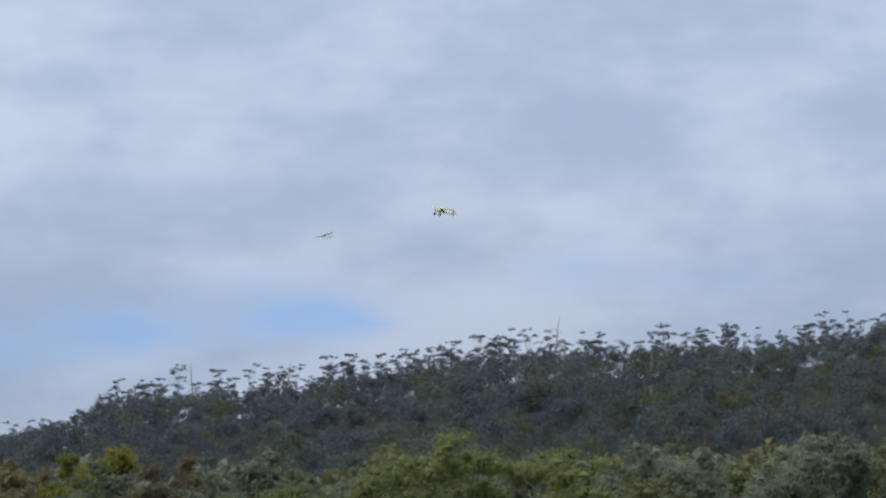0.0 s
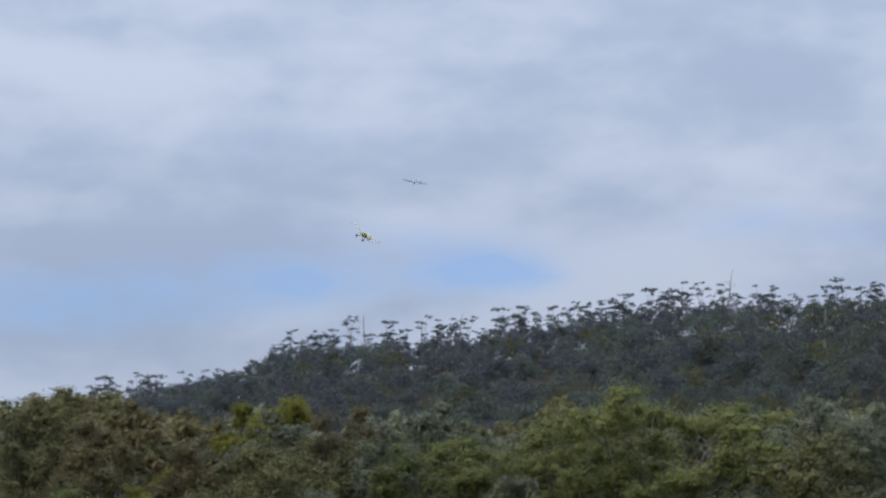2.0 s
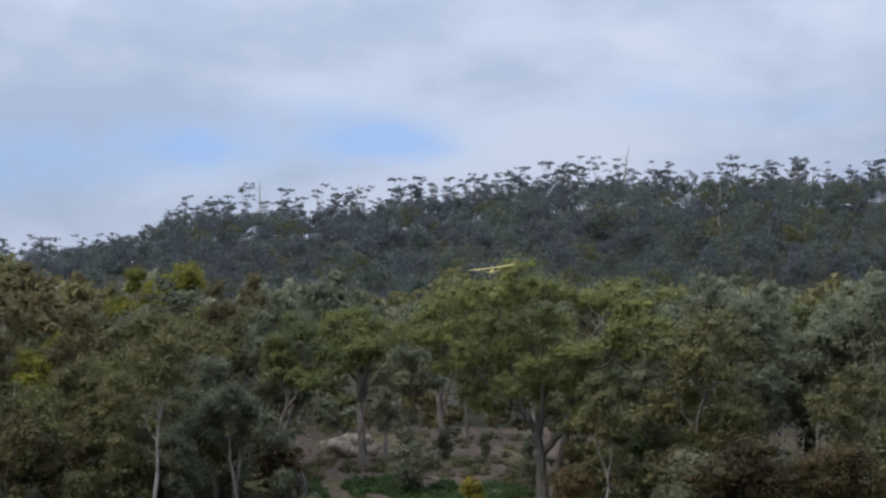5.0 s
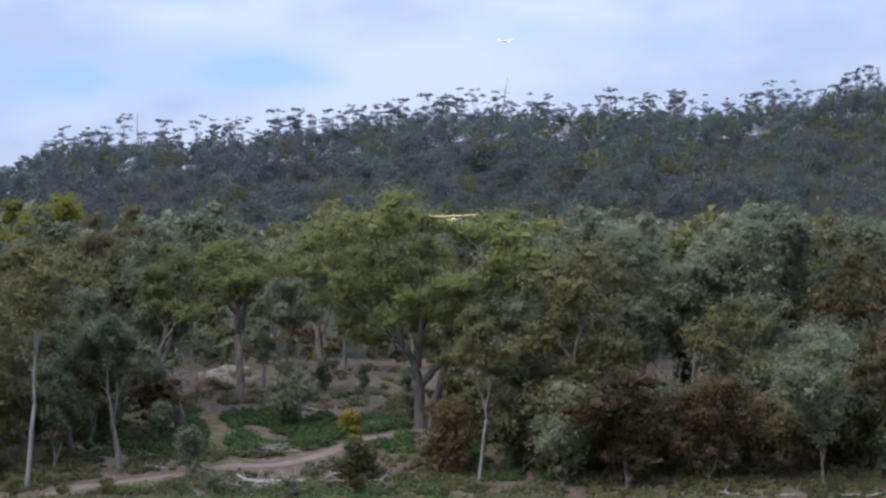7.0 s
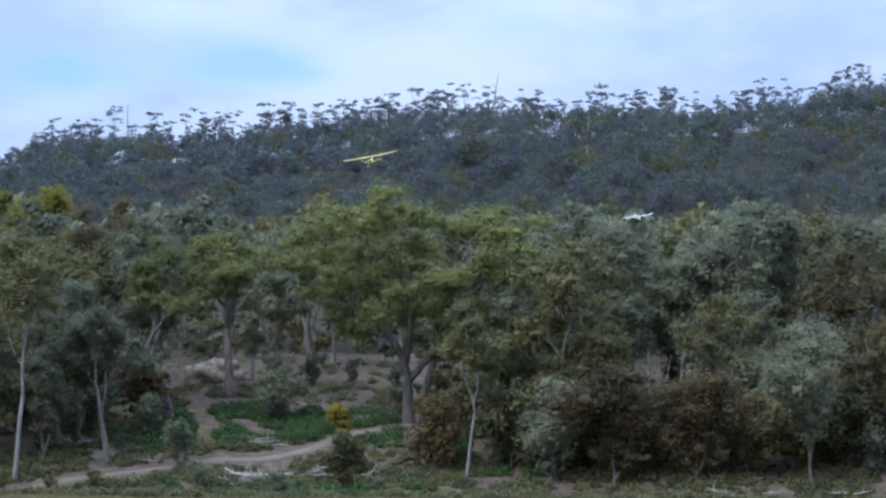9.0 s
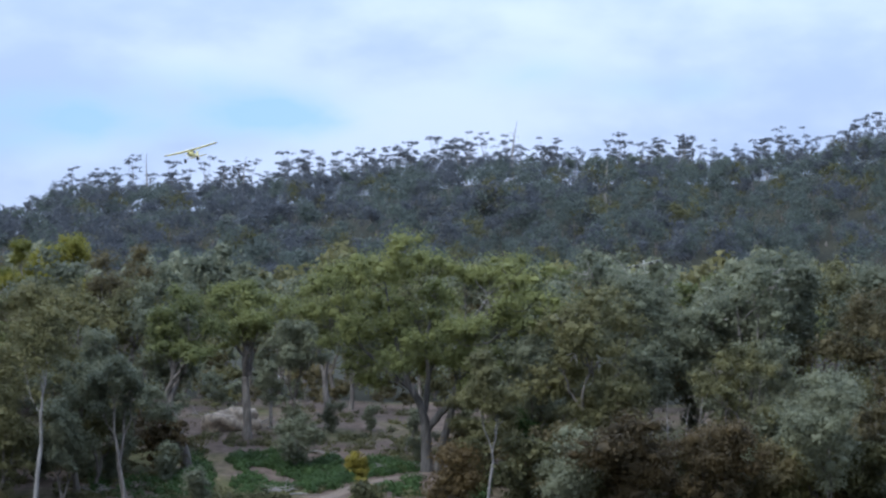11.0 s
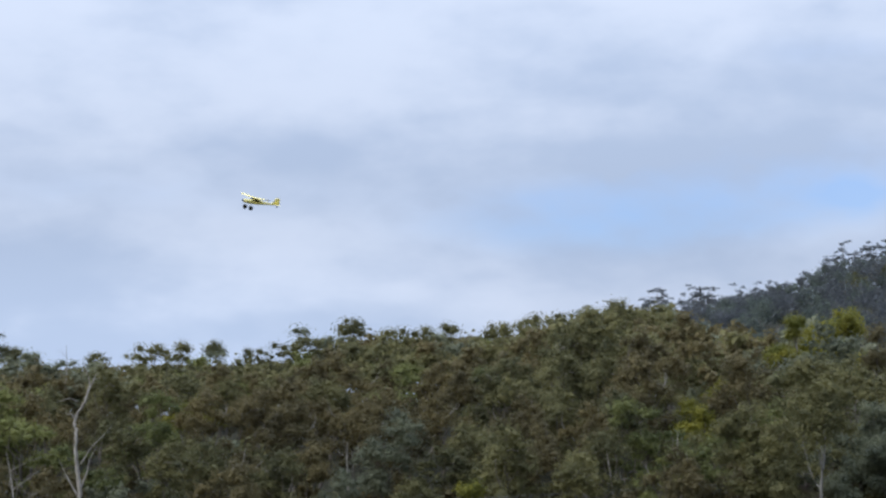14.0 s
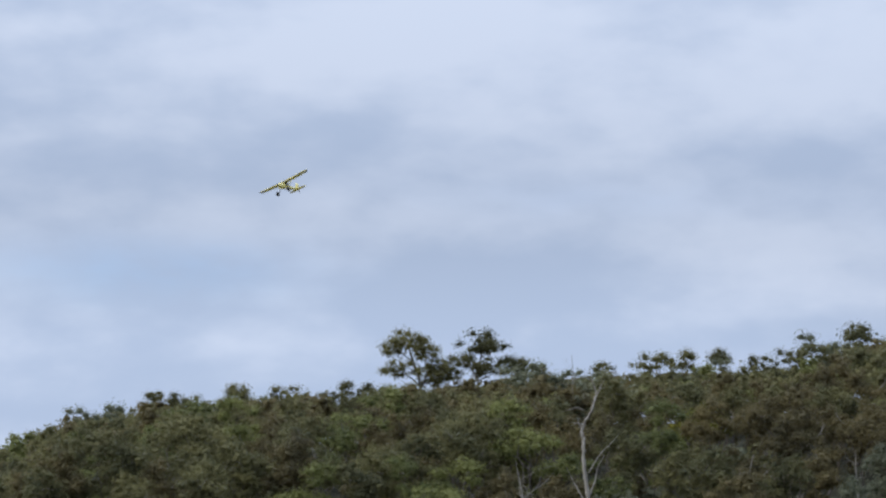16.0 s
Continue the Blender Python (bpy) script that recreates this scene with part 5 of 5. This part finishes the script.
def foil(at_x, lead, chord, z, thick, upright=False):
    """A rounded wing section with its nose at y = lead."""
    out = []
    for u, k in ((0, 0), (0.03, 0.45), (0.12, 0.85), (0.3, 1.0), (0.6, 0.7), (0.85, 0.28), (1.0, 0.03)):
        out.append((u, k))
    pts = [(lead - u * chord, z + k * thick * 0.65) for u, k in out] + [(lead - u * chord, z - k * thick * 0.35) for u, k in reversed(out[1:])]
    if upright:
        return [(zz - z, y, at_x) for y, zz in pts]
    return [(at_x, y, zz) for y, zz in pts]


def wheel_mesh(r, w):
    bm = bmesh.new()
    prof = [(0.0, w * 0.3), (r * 0.45, w * 0.35), (r * 0.8, w * 0.5), (r, w * 0.25), (r, -w * 0.25), (r * 0.8, -w * 0.5), (r * 0.45, -w * 0.35), (0.0, -w * 0.3)]
    rings = []
    for i in range(16):
        a = 2 * math.pi * i / 16
        rings.append([bm.verts.new((q, p * math.cos(a), p * math.sin(a))) for p, q in prof[1:-1]])
    for i in range(16):
        a, b = rings[i], rings[(i + 1) % 16]
        for j in range(len(a) - 1):
            bm.faces.new((a[j], a[j + 1], b[j + 1], b[j]))
    bm.faces.new([r[0] for r in rings])
    bm.faces.new([r[-1] for r in rings])
    return bm


def rod(points, r):
    bm = bmesh.new()
    v, f = [], []
    tube(points, [r] * len(points), 6, v, f)
    vs = [bm.verts.new(p) for p in np.vstack(v)]
    for q in np.vstack(f):
        bm.faces.new([vs[i] for i in q])
    return bm


def yellow_plane():
    root = new("model_airplane")
    part("fuselage", loft([box_ring(0.36, 0.05, -0.03, 0.03), box_ring(0.33, 0.09, -0.05, 0.042), box_ring(0.22, 0.11, -0.06, 0.052),
                           box_ring(0.13, 0.115, -0.062, 0.062), box_ring(0.05, 0.115, -0.06, 0.112), box_ring(-0.10, 0.11, -0.05, 0.108),
                           box_ring(-0.22, 0.085, -0.035, 0.056), box_ring(-0.45, 0.052, -0.008, 0.044), box_ring(-0.70, 0.026, 0.012, 0.04)]), YELLOW, root)
    half = [(0.0, 0.11, 0.20, 0.118, 0.028), (0.45, 0.11, 0.195, 0.127, 0.026), (0.64, 0.105, 0.18, 0.137, 0.022), (0.73, 0.085, 0.14, 0.149, 0.014), (0.75, 0.06, 0.08, 0.153, 0.008)]
    rows = [(-x, a, c, z, t) for x, a, c, z, t in reversed(half[1:])] + half
    part("wing", loft([foil(*r) for r in rows]), YELLOW, root, "long yellow high wing")
    xs, cols = [r[0] for r in rows], list(zip(*rows))
    for x0, x1 in ((-0.745, -0.67), (0.67, 0.745)):
        band = []
        for x in np.linspace(x0, x1, 3):
            a, c, z, t = (float(np.interp(x, xs, q)) for q in cols[1:])
            band.append(foil(x, a - 0.003, c - 0.008, z - 0.003 - t * 0.35, 0.005))
        part("tip_trim", loft(band), SLATE, root, "dark trim under the wing tip")
    part("tailplane", loft([foil(*r) for r in ((-0.24, -0.59, 0.09, 0.03, 0.008), (-0.2, -0.56, 0.14, 0.03, 0.012), (0.2, -0.56, 0.14, 0.03, 0.012), (0.24, -0.59, 0.09, 0.03, 0.008))]), YELLOW, root)
    part("fin", loft([foil(z, a, c, 0, t, True) for z, a, c, t in ((0.03, -0.50, 0.24, 0.014), (0.12, -0.56, 0.18, 0.012), (0.19, -0.60, 0.13, 0.010), (0.21, -0.62, 0.08, 0.006))]), YELLOW, root)
    for s in (-1, 1):
        bm = loft([[(s * 0.062, y, z) for y, z in ((0.12, 0.03), (0.04, 0.095), (-0.09, 0.09), (-0.11, 0.03))],
                   [(s * 0.068, y, z) for y, z in ((0.115, 0.035), (0.04, 0.09), (-0.085, 0.085), (-0.105, 0.035))]])
        part("side_window", bm, GLASSY, root, "dark side window")
        part("wing_strut", rod([(s * 0.06, 0.03, -0.04), (s * 0.33, 0.04, 0.122)], 0.006), YELLOW, root)
        part("gear_leg", rod([(s * 0.04, 0.17, -0.07), (s * 0.13, 0.19, -0.16), (s * 0.155, 0.19, -0.165)], 0.007), METAL, root, "bent steel gear leg")
        w = part("wheel", wheel_mesh(0.062, 0.05), BLACK, root, "fat black balloon tyre")
        w.location = (s * 0.17, 0.19, -0.165)
    part("windscreen", loft([[(x, 0.135, 0.06) for x in (-0.05, 0.05)] + [(0.05, 0.06, 0.118), (-0.05, 0.06, 0.118)],
                             [(x, 0.145, 0.062) for x in (-0.048, 0.048)] + [(0.048, 0.068, 0.122), (-0.048, 0.068, 0.122)]]), GLASSY, root, "dark raked windscreen")
    part("spinner", loft([box_ring(0.36, 0.055, -0.028, 0.028, 12, 2), box_ring(0.39, 0.045, -0.022, 0.022, 12, 2), box_ring(0.415, 0.012, -0.006, 0.006, 12, 2)]), BLACK, root)
    tw = part("tail_wheel", wheel_mesh(0.022, 0.018), BLACK, root)
    tw.location = (0, -0.68, -0.03)
    part("tail_strut", rod([(0, -0.66, 0.01), (0, -0.68, -0.03)], 0.004), METAL, root)
    return tagged(root, "bright yellow high-wing model airplane with fat black wheels in flight", "model airplane")


def glider():
    root = new("model_glider")
    part("fuselage", loft([box_ring(0.42, 0.02, -0.01, 0.012, 10, 2), box_ring(0.36, 0.07, -0.04, 0.035, 10, 2), box_ring(0.2, 0.09, -0.05, 0.05, 10, 2), box_ring(-0.02, 0.085, -0.04, 0.05, 10, 2),
                           box_ring(-0.2, 0.045, -0.015, 0.03, 10, 2), box_ring(-0.62, 0.025, 0.0, 0.025, 10, 2)]), WHITE, root)
    half = [(0.0, 0.12, 0.21, 0.05, 0.022), (0.42, 0.115, 0.20, 0.064, 0.02), (0.70, 0.09, 0.16, 0.086, 0.016), (0.80, 0.05, 0.09, 0.10, 0.008)]
    rows = [(-x, a, c, z, t) for x, a, c, z, t in reversed(half[1:])] + half
    wing = part("wing", loft([foil(*r) for r in rows]), WHITE, root, "long white wing with upturned tips")
    xs, cols = [r[0] for r in rows], list(zip(*rows))
    for x0, x1 in ((-0.79, -0.60), (-0.46, -0.22), (0.22, 0.46), (0.60, 0.79)):
        band = []
        for x in np.linspace(x0, x1, 4):
            a, c, z, t = (float(np.interp(x, xs, q)) for q in cols[1:])
            band.append(foil(x, a - 0.004, c - 0.012, z - 0.004 - t * 0.35, 0.005))
        part("wing_stripe", loft(band), SLATE, wing, "dark slate stripe under the wing")
    part("fin", loft([foil(z, a, c, 0, t, True) for z, a, c, t in ((0.0, -0.45, 0.19, 0.012), (0.13, -0.51, 0.13, 0.01), (0.17, -0.53, 0.09, 0.006))]), WHITE, root)
    part("tailplane", loft([foil(*r) for r in ((-0.23, -0.54, 0.08, 0.03, 0.007), (-0.18, -0.52, 0.12, 0.03, 0.01), (0.18, -0.52, 0.12, 0.03, 0.01), (0.23, -0.54, 0.08, 0.03, 0.007))]), WHITE, root)
    part("canopy", loft([box_ring(0.30, 0.03, 0.03, 0.045, 10, 2), box_ring(0.22, 0.06, 0.02, 0.066, 10, 2), box_ring(0.10, 0.06, 0.02, 0.066, 10, 2), box_ring(0.04, 0.03, 0.04, 0.055, 10, 2)]), GLASSY, root, "dark canopy")
    return tagged(root, "white model glider with dark-striped slender wings in flight", "model glider")


PLANE, GLIDER = yellow_plane(), glider()


def flight(az, el, d, way, nose, bank):
    """A pose d metres off in that direction. way: 0 flies away, 90 to the left, 180 towards the camera; bank: right wing down."""
    a, e = radians(az), radians(el)
    x, y, z = -math.sin(a) * math.cos(e) * d, math.cos(a) * math.cos(e) * d, math.sin(e) * d + EYE
    return pose(x, y, z, 0, 0, az + way) @ pose(0, 0, 0, nose) @ pose(0, 0, 0, 0, bank)


# seconds, azimuth, elevation, metres off, way, nose up, bank
PLANE_ROWS = [
    (0.0, 0.45, 10.42, 112, 132, 8, -15),
    (0.5, 2.27, 10.26, 110, 130, 9, -16),
    (1.0, 3.95, 9.95, 108, 124, 11, -22),
    (1.5, 5.14, 9.54, 104, 124, 14, -30),
    (2.0, 5.96, 8.95, 106, 162, 8, -38),
    (2.5, 5.72, 8.23, 99, 162, 0, -14),
    (3.0, 5.14, 7.74, 94, 174, -5, -4),
    (3.5, 4.15, 6.95, 91, 178, -5, -1),
    (4.0, 3.14, 6.46, 88, 180, -6, 3),
    (4.5, 2.07, 5.89, 86, 180, -5, 4),
    (5.0, 0.90, 5.34, 84, 180, -4, 8),
    (5.2, 0.66, 5.27, 83, 180, -4, 8),
    (6.2, -0.13, 5.13, 80, 180, -3, 2),
    (7.3, -1.01, 4.97, 78, 180, -4, 2),
    (7.5, -0.84, 4.99, 77, 180, -4, -3),
    (8.0, -0.43, 5.32, 76, 180, -4, -5),
    (8.5, 0.06, 5.85, 74, 178, -4, 6),
    (9.0, 0.69, 6.14, 72, 175, -4, 11),
    (9.2, 1.13, 6.44, 72, 173, -3, 12),
    (10.2, 3.37, 6.92, 71, 168, -1, 14),
    (11.3, 5.84, 7.45, 71, 162, 0, 14),
    (11.5, 6.52, 7.55, 71, 160, 0, 15),
    (12.0, 8.27, 7.40, 72, 154, 0, 18),
    (12.5, 10.75, 7.49, 73, 148, 0, 20),
    (13.0, 13.73, 7.55, 73, 136, 2, 14),
    (13.5, 16.86, 7.70, 72, 126, 4, 4),
    (14.0, 20.33, 7.76, 71, 120, 4, -14),
    (14.5, 22.98, 7.55, 71, 124, 5, -20),
    (15.0, 25.81, 7.33, 70, 138, 5, -13),
    (15.5, 27.89, 7.53, 70, 143, 3, 8),
    (16.0, 30.60, 8.21, 69, 148, 1, 20),
]
# seconds, azimuth, elevation, metres off, way, nose up, bank
GLIDER_ROWS = [
    (0.0, 3.05, 9.94, 165, 134, 0, 2),
    (0.5, 3.93, 9.90, 166, 112, 0, -7),
    (1.0, 4.60, 9.81, 166, 92, 0, -9),
    (1.5, 4.85, 9.82, 164, 62, 2, -6),
    (2.0, 4.83, 10.08, 160, 22, 3, 7),
    (2.5, 4.38, 10.47, 160, 10, 3, 2),
    (3.0, 3.91, 10.82, 160, 4, 3, -5),
    (3.5, 3.40, 11.13, 160, 2, 4, -1),
    (4.0, 2.88, 11.48, 160, 0, 4, 0),
    (4.3, 2.46, 11.60, 160, -4, 4, 3),
    (5.2, 1.20, 11.60, 164, -40, 3, 18),
    (6.2, -1.20, 10.90, 166, -100, -2, 24),
    (7.3, -2.38, 8.17, 156, -150, -10, 10),
    (7.5, -2.74, 7.90, 153, -156, -18, 15),
    (8.0, -3.55, 7.19, 145, -160, -20, 16),
    (8.5, -4.43, 5.89, 136, -163, -19, 16),
    (9.0, -5.11, 4.97, 130, -166, -12, 10),
    (9.6, -5.25, 4.50, 128, -172, -4, 10),
    (10.2, -5.20, 4.40, 127, -178, 12, 11),
    (10.8, -4.95, 4.75, 126, -184, 28, 14),
    (11.3, -4.44, 5.45, 126, -186, 40, 18),
    (11.5, -3.91, 5.90, 126, -187, 43, 20),
    (12.0, -2.68, 6.97, 127, -190, 38, 20),
    (12.5, -1.38, 7.72, 128, -198, 10, 12),
    (12.8, -0.62, 7.88, 128, -200, 6, 8),
    (13.5, 0.60, 8.00, 128, -206, 3, 6),
    (14.5, 2.40, 8.30, 130, -216, 2, 6),
    (16.0, 5.50, 8.60, 134, -230, 2, 6),
]


def motions():
    walk(PLANE, [(t, flight(*r)) for t, *r in PLANE_ROWS])
    walk(GLIDER, [(t, flight(*r)) for t, *r in GLIDER_ROWS])


motions()
